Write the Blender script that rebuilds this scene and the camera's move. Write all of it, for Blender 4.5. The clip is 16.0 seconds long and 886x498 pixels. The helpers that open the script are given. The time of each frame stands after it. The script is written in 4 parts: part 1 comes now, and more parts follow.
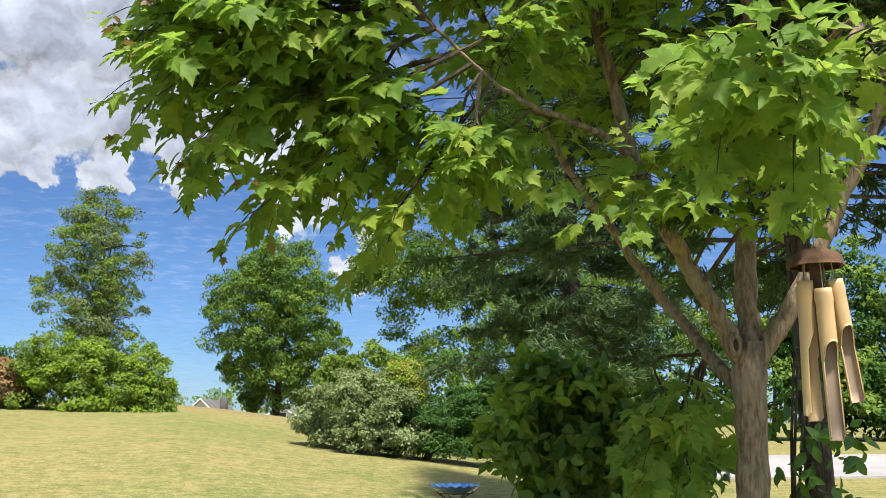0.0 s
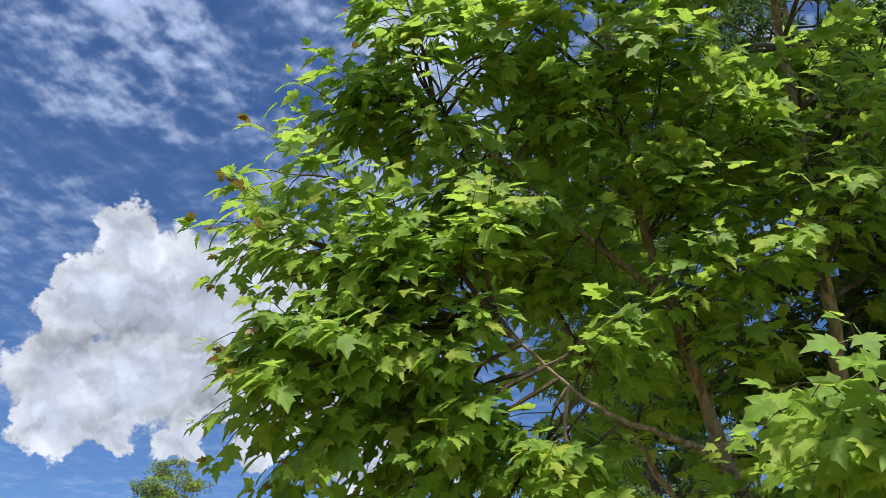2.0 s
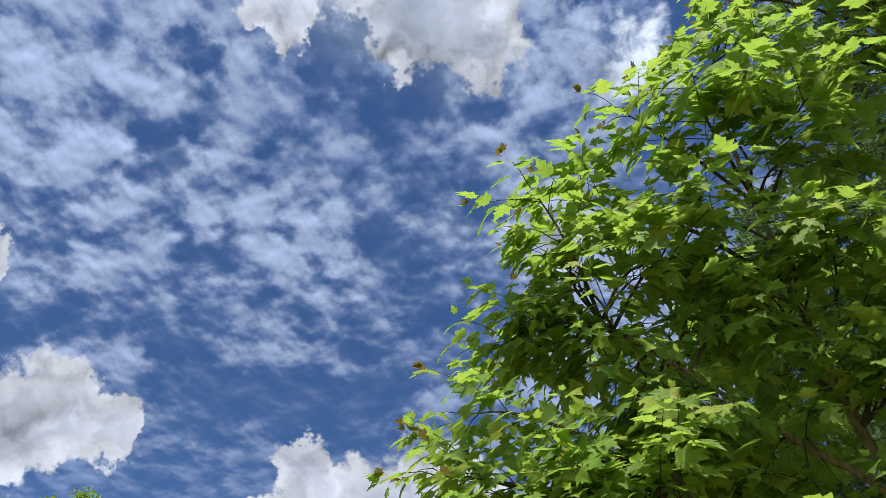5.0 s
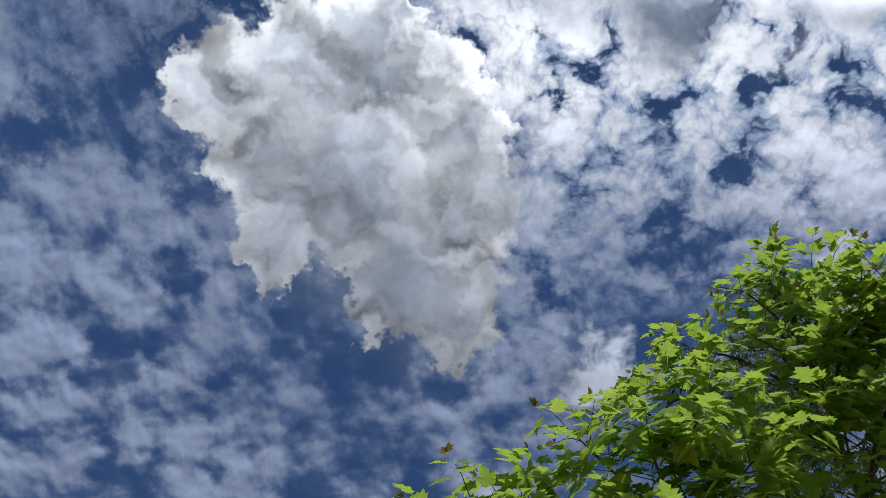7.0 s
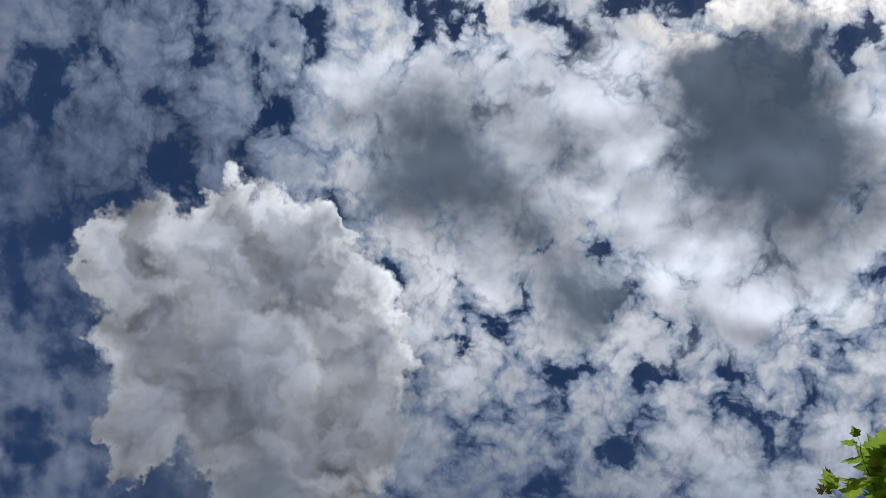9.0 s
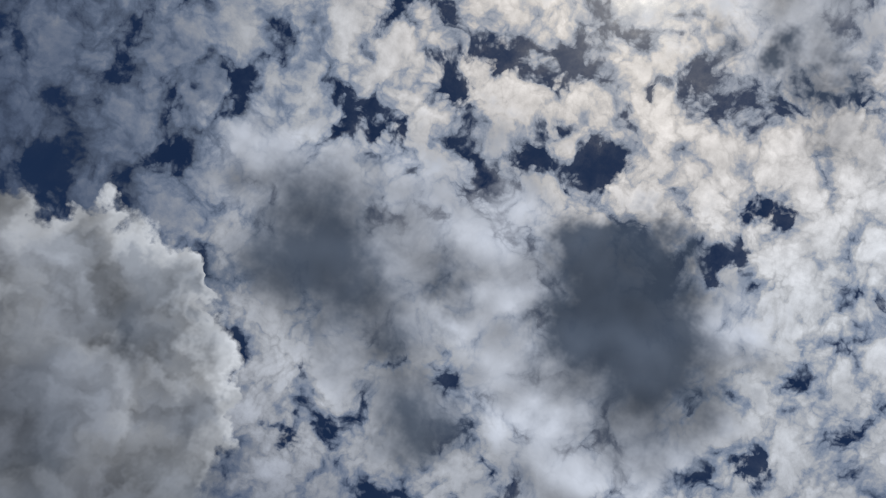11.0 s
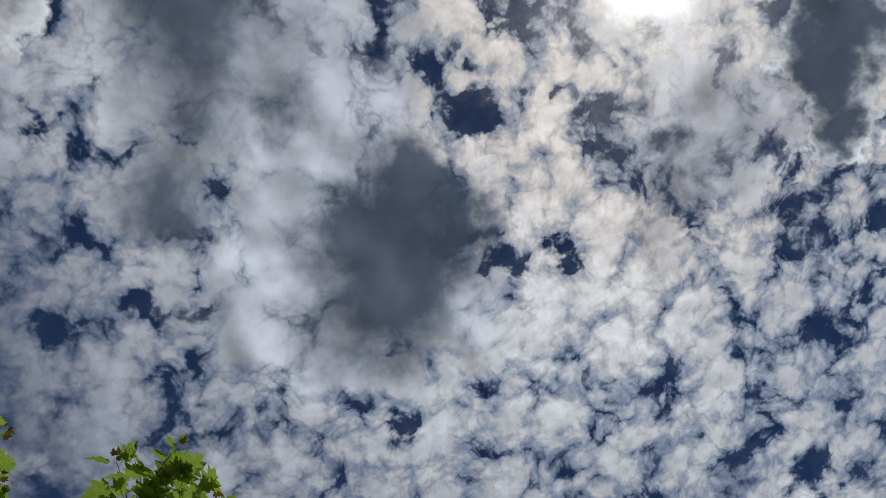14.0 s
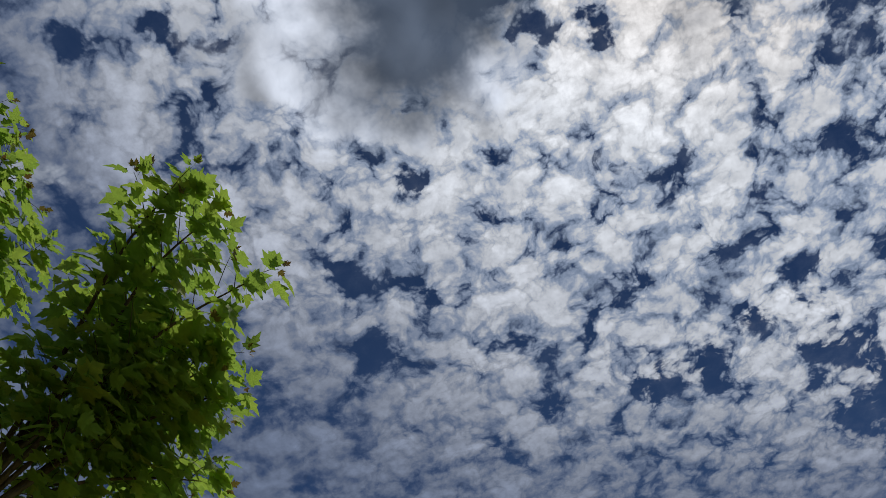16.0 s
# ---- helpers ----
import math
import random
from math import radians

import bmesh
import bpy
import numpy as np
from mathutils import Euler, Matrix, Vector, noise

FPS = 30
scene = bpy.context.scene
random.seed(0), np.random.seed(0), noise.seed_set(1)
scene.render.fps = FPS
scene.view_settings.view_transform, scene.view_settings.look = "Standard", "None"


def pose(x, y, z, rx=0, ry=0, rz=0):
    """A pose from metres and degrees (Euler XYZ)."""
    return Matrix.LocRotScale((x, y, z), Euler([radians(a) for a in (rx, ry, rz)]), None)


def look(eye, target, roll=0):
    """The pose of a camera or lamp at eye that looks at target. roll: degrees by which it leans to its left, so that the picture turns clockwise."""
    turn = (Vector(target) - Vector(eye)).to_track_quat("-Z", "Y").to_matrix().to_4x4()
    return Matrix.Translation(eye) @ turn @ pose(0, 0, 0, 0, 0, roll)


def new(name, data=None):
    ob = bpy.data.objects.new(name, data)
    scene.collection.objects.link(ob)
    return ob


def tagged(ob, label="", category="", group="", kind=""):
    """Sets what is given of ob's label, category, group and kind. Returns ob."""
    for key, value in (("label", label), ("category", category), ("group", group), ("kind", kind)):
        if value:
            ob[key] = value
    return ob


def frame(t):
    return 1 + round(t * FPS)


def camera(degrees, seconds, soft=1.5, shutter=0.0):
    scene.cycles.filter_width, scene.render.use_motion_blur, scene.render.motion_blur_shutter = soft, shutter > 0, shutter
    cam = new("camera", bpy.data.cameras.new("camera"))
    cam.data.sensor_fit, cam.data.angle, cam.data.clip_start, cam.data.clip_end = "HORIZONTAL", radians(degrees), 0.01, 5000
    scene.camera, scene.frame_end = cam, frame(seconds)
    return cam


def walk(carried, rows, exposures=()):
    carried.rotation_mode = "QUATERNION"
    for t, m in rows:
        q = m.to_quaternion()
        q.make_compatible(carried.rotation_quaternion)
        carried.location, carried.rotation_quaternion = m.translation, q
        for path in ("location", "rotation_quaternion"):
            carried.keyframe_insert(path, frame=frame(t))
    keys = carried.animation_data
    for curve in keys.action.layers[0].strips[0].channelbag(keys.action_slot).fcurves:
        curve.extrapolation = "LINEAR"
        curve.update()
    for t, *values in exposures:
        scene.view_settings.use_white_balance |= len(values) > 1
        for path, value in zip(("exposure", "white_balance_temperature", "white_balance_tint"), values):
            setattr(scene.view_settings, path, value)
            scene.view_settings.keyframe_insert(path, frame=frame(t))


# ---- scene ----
cam = camera(56.9, 16.0, soft=0.8)
walk(cam, [
    (0.0, pose(0.000, 0.000, 1.600, 102.00, -0.00, 0.00)),
    (0.5, pose(-0.002, -0.014, 1.613, 106.16, -0.49, 0.70)),
    (1.0, pose(-0.015, -0.031, 1.652, 111.17, -0.90, 1.32)),
    (1.5, pose(-0.029, -0.039, 1.692, 116.40, -1.76, 2.23)),
    (2.0, pose(-0.053, -0.059, 1.741, 120.63, -1.72, 4.59)),
    (2.5, pose(-0.090, -0.079, 1.759, 123.13, -1.44, 8.71)),
    (3.0, pose(-0.126, -0.101, 1.761, 124.35, -0.53, 13.27)),
    (5.5, pose(-0.093, -0.111, 1.826, 139.14, -2.76, 18.18)),
    (6.0, pose(-0.087, -0.131, 1.829, 144.38, -4.75, 15.03)),
    (6.5, pose(-0.084, -0.147, 1.838, 149.56, -6.05, 11.06)),
    (7.0, pose(-0.076, -0.157, 1.855, 154.45, -6.57, 6.77)),
    (7.5, pose(-0.067, -0.167, 1.873, 158.99, -6.46, 2.74)),
    (8.0, pose(-0.068, -0.172, 1.882, 163.45, -5.94, -0.90)),
    (8.5, pose(-0.062, -0.182, 1.883, 167.73, -5.00, -4.07)),
    (9.0, pose(-0.048, -0.187, 1.878, 171.78, -3.62, -7.18)),
    (9.5, pose(-0.027, -0.193, 1.869, 175.20, -1.77, -10.23)),
    (10.0, pose(-0.000, -0.202, 1.858, 177.67, 0.34, -13.39)),
    (12.5, pose(0.151, -0.245, 1.813, 176.27, 10.07, -48.90)),
    (13.0, pose(0.167, -0.248, 1.809, 172.92, 11.56, -56.24)),
    (13.5, pose(0.173, -0.246, 1.806, 169.05, 12.41, -61.62)),
    (14.0, pose(0.169, -0.246, 1.805, 164.89, 12.58, -65.21)),
    (14.5, pose(0.159, -0.250, 1.801, 160.34, 12.06, -67.89)),
    (15.0, pose(0.143, -0.256, 1.791, 155.76, 11.22, -69.68)),
    (15.5, pose(0.159, -0.249, 1.757, 151.23, 10.01, -70.94)),
    (16.0, pose(0.175, -0.243, 1.728, 147.17, 8.88, -71.30)),
], exposures=[(0.0, 0.9), (3.0, 0.73), (5.5, 0.52), (7.0, -0.18), (9.0, -0.78), (10.0, -1.02), (12.5, -1.42), (14.0, -1.32), (16.0, -0.97)])

# ---- sky and sun ----
SUN = Vector((0.137, -0.421, 0.897)).normalized()
sun_elevation = math.asin(SUN.z)
sun_azimuth = math.atan2(SUN.x, SUN.y)

# clouds on the dome, seen from below: centre and radius in the plane x/(1+z), y/(1+z)
CUMULUS_HIGH = [
    (-0.202, 0.104, 0.037), (-0.144, 0.103, 0.051), (-0.100, 0.114, 0.048), (-0.067, 0.148, 0.039), (-0.129, 0.161, 0.067),
    (-0.078, 0.197, 0.050), (-0.170, 0.178, 0.039), (-0.106, 0.235, 0.048), (-0.075, 0.263, 0.037), (-0.187, 0.205, 0.022),
    (-0.134, 0.255, 0.022), (-0.049, 0.132, 0.021), (-0.154, 0.075, 0.027), (-0.110, 0.079, 0.028),
    (-0.190, 0.148, 0.037), (-0.184, 0.182, 0.024), (-0.157, 0.073, 0.025), (-0.123, 0.071, 0.014), (-0.088, 0.077, 0.014)]
CUMULUS_LOW = [
    (-0.294, 0.516, 0.029), (-0.339, 0.554, 0.032), (-0.297, 0.571, 0.053), (-0.241, 0.579, 0.067), (-0.375, 0.599, 0.041),
    (-0.325, 0.625, 0.050), (-0.260, 0.648, 0.055), (-0.219, 0.687, 0.040), (-0.150, 0.658, 0.074), (-0.349, 0.665, 0.019),
    (-0.294, 0.692, 0.024), (-0.238, 0.711, 0.025), (-0.191, 0.575, 0.045), (-0.128, 0.742, 0.047), (-0.360, 0.661, 0.020),
    (-0.388, 0.633, 0.038), (-0.092, 0.825, 0.026), (-0.070, 0.796, 0.023)]
CUMULUS_WEST = [
    (-0.425, 0.396, 0.037), (-0.463, 0.391, 0.042), (-0.408, 0.424, 0.024), (-0.416, 0.272, 0.015)]
CUMULUS_SUN = [
    (0.140, -0.306, 0.030), (0.168, -0.293, 0.025), (0.196, -0.290, 0.024), (0.158, -0.300, 0.034), (0.191, -0.298, 0.024)]
HAZE = [
    (-0.036, 0.016, 0.058), (0.009, -0.003, 0.059), (0.016, 0.052, 0.052), (0.062, 0.090, 0.037), (0.051, -0.032, 0.051),
    (-0.070, -0.007, 0.041), (0.152, 0.002, 0.077), (0.122, 0.044, 0.051), (0.202, -0.031, 0.040), (0.190, 0.054, 0.039),
    (0.080, -0.006, 0.052), (0.145, 0.077, 0.048), (-0.062, 0.405, 0.030), (0.015, 0.309, 0.029), (0.159, 0.236, 0.019),
    (0.069, -0.228, 0.056), (0.166, -0.224, 0.051)]
CORE_NORTH = [
    (-0.102, 0.100, 0.037, 0.25), (-0.152, 0.173, 0.039, 0.28), (-0.106, 0.228, 0.040, 0.50), (-0.125, 0.190, 0.043, 0.34), (-0.093, 0.255, 0.033, 0.37),
    (-0.303, 0.560, 0.026, 0.18), (-0.295, 0.634, 0.051, 0.22), (-0.374, 0.609, 0.031, 0.22), (-0.226, 0.645, 0.043, 0.22)]
CORE_ZENITH = [
    (-0.031, 0.022, 0.041, 0.75), (-0.002, 0.036, 0.031, 0.60), (0.026, 0.064, 0.029, 0.60), (0.058, 0.091, 0.029, 0.60),
    (0.042, 0.014, 0.019, 0.55), (-0.047, 0.044, 0.027, 0.50), (0.118, -0.044, 0.022, 0.90), (0.150, -0.019, 0.040, 1.20),
    (0.143, -0.043, 0.026, 1.10), (0.187, 0.010, 0.039, 0.75), (0.154, 0.014, 0.031, 0.70)]
CORE_SUN = [
    (0.137, -0.308, 0.024, 1.400), (0.168, -0.293, 0.020, 1.400), (0.196, -0.290, 0.018, 1.300), (0.158, -0.300, 0.024, 1.300), (0.169, -0.203, 0.012, 1.000),
    (0.194, -0.189, 0.016, 0.600), (0.185, -0.205, 0.013, 0.700), (0.218, -0.163, 0.019, 0.450), (0.128, -0.190, 0.011, 0.500)]
CLEAR_NORTH = [
    (-0.259, -0.001, 0.026), (-0.120, -0.046, 0.016), (-0.220, 0.156, 0.020), (-0.194, 0.044, 0.014), (-0.246, 0.214, 0.015),
    (-0.266, 0.106, 0.019), (-0.151, -0.022, 0.011), (-0.171, 0.245, 0.019), (-0.127, 0.284, 0.019), (-0.301, 0.260, 0.016),
    (-0.319, 0.104, 0.019), (-0.019, 0.251, 0.013), (-0.397, 0.334, 0.022), (-0.177, 0.379, 0.020), (-0.079, 0.307, 0.015),
    (-0.337, 0.433, 0.027), (-0.349, 0.387, 0.018), (-0.290, 0.457, 0.022), (-0.419, 0.489, 0.034), (-0.363, 0.527, 0.024),
    (-0.221, 0.477, 0.026), (-0.302, 0.339, 0.017), (-0.166, 0.427, 0.017)]
CLEAR_SOUTH = [
    (0.433, -0.087, 0.017), (0.430, -0.116, 0.019), (0.410, -0.158, 0.016), (0.384, -0.192, 0.012), (0.449, -0.201, 0.026),
    (0.488, -0.206, 0.027), (0.417, -0.196, 0.013), (0.197, -0.081, 0.014), (0.203, -0.110, 0.010), (0.258, 0.027, 0.012),
    (0.292, 0.098, 0.012), (0.104, 0.183, 0.013), (0.112, 0.128, 0.013), (0.348, 0.094, 0.013), (0.209, -0.252, 0.014),
    (-0.045, -0.055, 0.016), (-0.018, -0.066, 0.012), (-0.001, -0.106, 0.015), (0.019, -0.125, 0.015), (0.056, -0.131, 0.013),
    (0.098, -0.099, 0.014), (0.064, -0.106, 0.010), (0.114, -0.140, 0.009), (-0.005, 0.096, 0.012), (-0.007, 0.133, 0.011),
    (0.106, -0.178, 0.007), (0.114, -0.283, 0.014), (-0.112, -0.037, 0.012), (-0.057, 0.101, 0.012), (0.127, 0.119, 0.011)]
THIN = [(-0.169, 0.039, 0.043), (-0.214, -0.004, 0.068), (-0.155, -0.035, 0.048)]
CORE_HEAP = [
    (-0.107, 0.112, 0.027, 0.40), (-0.059, 0.149, 0.027, 0.34), (-0.040, 0.186, 0.023, 0.31),
    (-0.178, 0.159, 0.037, 0.31), (-0.148, 0.200, 0.038, 0.37), (-0.106, 0.235, 0.038, 0.50)]


class Graph:
    """Small helper that wires shader nodes."""

    def __init__(self, tree):
        self.t = tree

    def put(self, socket, value):
        if hasattr(value, "links") and hasattr(value, "node"):
            self.t.links.new(value, socket)
        else:
            socket.default_value = value

    def node(self, kind, inputs=(), **props):
        n = self.t.nodes.new(kind)
        for k, v in props.items():
            setattr(n, k, v)
        for k, v in dict(inputs).items():
            self.put(n.inputs[k], v)
        return n

    def math(self, op, a, b=0.0, c=0.0):
        n = self.t.nodes.new("ShaderNodeMath")
        n.operation = op
        for i, v in enumerate((a, b, c)):
            self.put(n.inputs[i], v)
        return n.outputs[0]

    def vec(self, op, a, b=None, scale=None):
        n = self.t.nodes.new("ShaderNodeVectorMath")
        n.operation = op
        self.put(n.inputs[0], a)
        if b is not None:
            self.put(n.inputs[1], b)
        if scale is not None:
            self.put(n.inputs[3], scale)
        return n.outputs[1] if op in ("DISTANCE", "DOT_PRODUCT", "LENGTH") else n.outputs[0]

    def noise(self, v, scale, detail=3.0, rough=0.55, distortion=0.0, colour=False, dims="3D"):
        n = self.node("ShaderNodeTexNoise", {"Vector": v, "Scale": scale, "Detail": detail, "Roughness": rough, "Distortion": distortion}, noise_dimensions=dims)
        return n.outputs["Color" if colour else "Fac"]

    def ramp(self, x, a, b, lo=0.0, hi=1.0, smooth=True):
        n = self.node("ShaderNodeMapRange", {"Value": x, "From Min": a, "From Max": b, "To Min": lo, "To Max": hi}, interpolation_type="SMOOTHSTEP" if smooth else "LINEAR")
        return n.outputs["Result"]

    def mix(self, fac, a, b, blend="MIX"):
        n = self.t.nodes.new("ShaderNodeMix")
        n.data_type, n.blend_type = "RGBA", blend
        self.put(n.inputs[0], fac)
        for s, v in ((n.inputs[6], a), (n.inputs[7], b)):
            self.put(s, (*v, 1.0) if isinstance(v, tuple) and len(v) == 3 else v)
        return n.outputs[2]


def sky_world():
    world = bpy.data.worlds.new("sky")
    scene.world = world
    world.use_nodes = True
    tree = world.node_tree
    tree.nodes.clear()
    g = Graph(tree)
    way = g.node("ShaderNodeTexCoord").outputs["Generated"]
    split = g.node("ShaderNodeSeparateXYZ", {0: way})
    x, y, z = split.outputs
    zc = g.math("MAXIMUM", z, 0.0)
    # two flat maps of the dome: one that keeps circles round, one that lies on the cloud deck
    den = g.math("DIVIDE", 1.0, g.math("ADD", zc, 1.0))
    dome = g.node("ShaderNodeCombineXYZ", {0: g.math("MULTIPLY", x, den), 1: g.math("MULTIPLY", y, den)}).outputs[0]
    low = g.math("DIVIDE", 1.0, g.math("ADD", zc, 0.12))
    deck = g.node("ShaderNodeCombineXYZ", {0: g.math("MULTIPLY", x, low), 1: g.math("MULTIPLY", y, low)}).outputs[0]

    billow = g.noise(dome, 26.0, 4.0, 0.62, colour=True, dims="2D")
    warp = g.vec("SCALE", g.vec("SUBTRACT", billow, (0.5, 0.5, 0.5)), scale=0.055)
    here = g.vec("ADD", dome, warp)
    soft_warp = g.vec("SCALE", g.vec("SUBTRACT", billow, (0.5, 0.5, 0.5)), scale=0.055)
    near = g.vec("ADD", dome, soft_warp)

    def pile(lists, at, blend=0.25):
        acc = None
        for item in lists:
            cx, cy, r = item[:3]
            amp = item[3] if len(item) > 3 else 1.0
            v = g.math("MULTIPLY_ADD", g.vec("DISTANCE", at, (cx, cy, 0.0)), -amp / r, amp)
            acc = v if acc is None else g.math("SMOOTH_MAX", acc, v, blend)
        return acc

    crisp = pile(CUMULUS_HIGH + CUMULUS_LOW + CUMULUS_WEST + CUMULUS_SUN, here)
    haze = pile([(a, b, r * 1.35) for a, b, r in HAZE], near)
    core = pile([(a, b, r * 1.6, k * 1.3) for a, b, r, k in CORE_NORTH + CORE_SUN] + [(a, b, r * 1.75, k * 1.8) for a, b, r, k in CORE_ZENITH] + [(a, b, r * 1.6, k * 1.7) for a, b, r, k in CORE_HEAP], near, 0.5)
    thin = g.ramp(pile([(a, b, r * 1.5) for a, b, r in THIN], near, 0.4), 0.0, 0.7)
    clear = pile([(a, b, r * 1.5) for a, b, r in CLEAR_NORTH + CLEAR_SOUTH], here, 0.3)

    # fair-weather deck of small puffs with cracks of blue between them
    toward = g.vec("DOT_PRODUCT", way, tuple(SUN))
    sunny = g.ramp(toward, 0.42, 0.78)
    glare = g.ramp(toward, 0.5, 0.96)
    to_sun = g.vec("NORMALIZE", g.vec("SUBTRACT", (0.137, -0.421, 0.0), deck))
    grain = g.math("MULTIPLY_ADD", sunny, 0.14, 0.48)
    fine = g.noise(deck, 15.0, 6.0, grain, 0.1, dims="2D")
    lee = g.noise(g.vec("ADD", deck, g.vec("SCALE", to_sun, scale=0.012)), 15.0, 6.0, grain, 0.1, dims="2D")
    relief = g.math("SUBTRACT", fine, lee)
    drift = g.vec("ADD", deck, g.vec("SCALE", g.noise(deck, 11.0, 4.0, 0.6, colour=True, dims="2D"), scale=0.10))
    cells = g.node("ShaderNodeTexVoronoi", {"Vector": drift, "Scale": 15.0}, feature="DISTANCE_TO_EDGE", voronoi_dimensions="2D").outputs["Distance"]
    lumps = g.node("ShaderNodeTexVoronoi", {"Vector": drift, "Scale": 34.0}, feature="F1", voronoi_dimensions="2D").outputs["Distance"]
    broad = g.noise(deck, 2.4, 2.0, 0.5, dims="2D")
    tufts = g.noise(deck, 6.0, 3.0, 0.55, dims="2D")
    # denser towards the sun, thin and wispy away from it
    puff = g.math("MULTIPLY", g.math("MINIMUM", cells, 0.28), g.math("MULTIPLY_ADD", sunny, 1.15, 0.35))
    puff = g.math("ADD", puff, g.math("MULTIPLY_ADD", fine, 1.1, -0.55))
    puff = g.math("ADD", puff, g.math("MULTIPLY_ADD", broad, 0.75, -0.375))
    puff = g.math("ADD", puff, g.math("MULTIPLY_ADD", lumps, -0.22, 0.09))
    puff = g.math("ADD", puff, g.math("MULTIPLY_ADD", sunny, -0.02, 0.12))
    puff = g.math("MULTIPLY_ADD", g.math("SUBTRACT", tufts, 0.5), g.math("MULTIPLY_ADD", sunny, -0.7, 1.0), puff)
    # near the sun: rounded heads in three sizes with creases between them
    sway = g.vec("ADD", deck, g.vec("SCALE", g.noise(deck, 13.0, 5.0, 0.55, colour=True, dims="2D"), scale=0.055))
    heads = [g.node("ShaderNodeTexVoronoi", {"Vector": sway, "Scale": k}, feature="F1", voronoi_dimensions="2D").outputs["Distance"] for k in (13.0, 30.0, 72.0, 160.0)]
    dome_h = g.math("MULTIPLY_ADD", heads[0], -0.72, 0.98)
    dome_h = g.math("MULTIPLY_ADD", heads[1], -0.55, dome_h)
    dome_h = g.math("MULTIPLY_ADD", heads[2], -0.30, dome_h)
    dome_h = g.math("MULTIPLY_ADD", heads[3], -0.16, g.math("ADD", dome_h, 0.06))
    crowded = g.math("ADD", dome_h, g.math("ADD", g.math("MULTIPLY_ADD", fine, 0.85, -0.425), g.math("MULTIPLY_ADD", broad, 0.6, -0.3)))
    puff = g.math("ADD", puff, g.math("MULTIPLY", sunny, g.math("SUBTRACT", crowded, puff)))
    puff = g.math("MULTIPLY_ADD", g.math("MAXIMUM", clear, 0.0), -0.55, puff)
    west = g.math("MAXIMUM", thin, g.math("MULTIPLY", g.ramp(x, 0.02, -0.42), g.ramp(toward, 0.5, 0.7)))
    puff = g.math("MULTIPLY_ADD", west, -0.035, puff)
    low_end = g.math("MULTIPLY_ADD", sunny, 0.06, -0.15)
    span = g.node("ShaderNodeMapRange", {"Value": puff, "From Min": low_end, "From Max": g.math("ADD", low_end, g.math("MULTIPLY_ADD", sunny, -0.24, 0.50))}, interpolation_type="SMOOTHSTEP")
    deck_alpha = g.math("MULTIPLY", span.outputs["Result"], g.ramp(z, 0.34, 0.66))
    deck_alpha = g.math("MULTIPLY", deck_alpha, g.math("MULTIPLY_ADD", sunny, 0.20, 0.76))
    deck_alpha = g.math("MULTIPLY", deck_alpha, g.math("MULTIPLY_ADD", west, -0.36, 1.0))

    sky = g.node("ShaderNodeTexSky", sky_type="NISHITA", sun_disc=False, sun_elevation=sun_elevation, sun_rotation=sun_azimuth, altitude=200.0, air_density=1.0, dust_density=0.4, ozone_density=2.5).outputs[0]
    blue = g.mix(1.0, sky, (0.60, 0.83, 1.15), "MULTIPLY")
    blue = g.mix(g.ramp(toward, 0.7, 0.95), blue, g.mix(1.0, blue, (0.72, 0.88, 1.06), "MULTIPLY"))
    blue = g.vec("SCALE", blue, scale=g.math("MULTIPLY", g.ramp(toward, 0.55, 0.97, 0.68, 0.34), g.ramp(z, 0.0, 0.55, 1.12, 1.0)))
    shade = g.math("ADD", g.ramp(puff, 0.0, 0.55, 0.74, 1.06), g.math("MULTIPLY", relief, g.math("MULTIPLY_ADD", sunny, -0.5, 1.9)))
    shade = g.math("MULTIPLY", shade, g.math("MULTIPLY_ADD", sunny, g.math("SUBTRACT", g.ramp(dome_h, 0.05, 0.62, 0.72, 1.13), 1.0), 1.0))
    shade = g.math("MULTIPLY", shade, g.ramp(broad, 0.35, 0.65, 0.82, 1.14))
    shade = g.math("MULTIPLY", shade, g.math("MULTIPLY_ADD", west, -0.46, 1.0))
    white = g.mix(g.ramp(toward, 0.57, 0.92), (2.9, 3.6, 5.3), (13.6, 14.2, 15.3))
    white = g.mix(g.ramp(toward, 0.9, 0.995), white, (16.5, 15.7, 15.2))
    white = g.vec("SCALE", g.mix(1.0, white, g.mix(g.ramp(shade, 0.45, 1.0), (0.76, 0.92, 1.2), (1.0, 1.0, 1.0)), "MULTIPLY"), scale=shade)
    blue = g.mix(g.math("MULTIPLY", g.ramp(fine, 0.3, 0.8), g.math("MULTIPLY_ADD", sunny, -0.14, 0.26)), blue, white)
    colour = g.mix(deck_alpha, blue, white)
    # broad bright veils round the thicker clouds
    bill_lit = g.noise(dome, 19.0, 2.6, 0.45, dims="2D")
    sunward = g.vec("NORMALIZE", g.vec("SUBTRACT", (0.0725, -0.222, 0.0), dome))
    bill_lee = g.noise(g.vec("ADD", dome, g.vec("SCALE", sunward, scale=0.016)), 19.0, 2.6, 0.45, dims="2D")
    swell = g.math("SUBTRACT", bill_lit, bill_lee)
    veil = g.ramp(g.math("ADD", haze, g.math("ADD", g.math("MULTIPLY_ADD", fine, 0.5, -0.33), g.math("MULTIPLY_ADD", dome_h, 0.7, -0.24))), 0.0, 0.7, 0.0, 0.92)
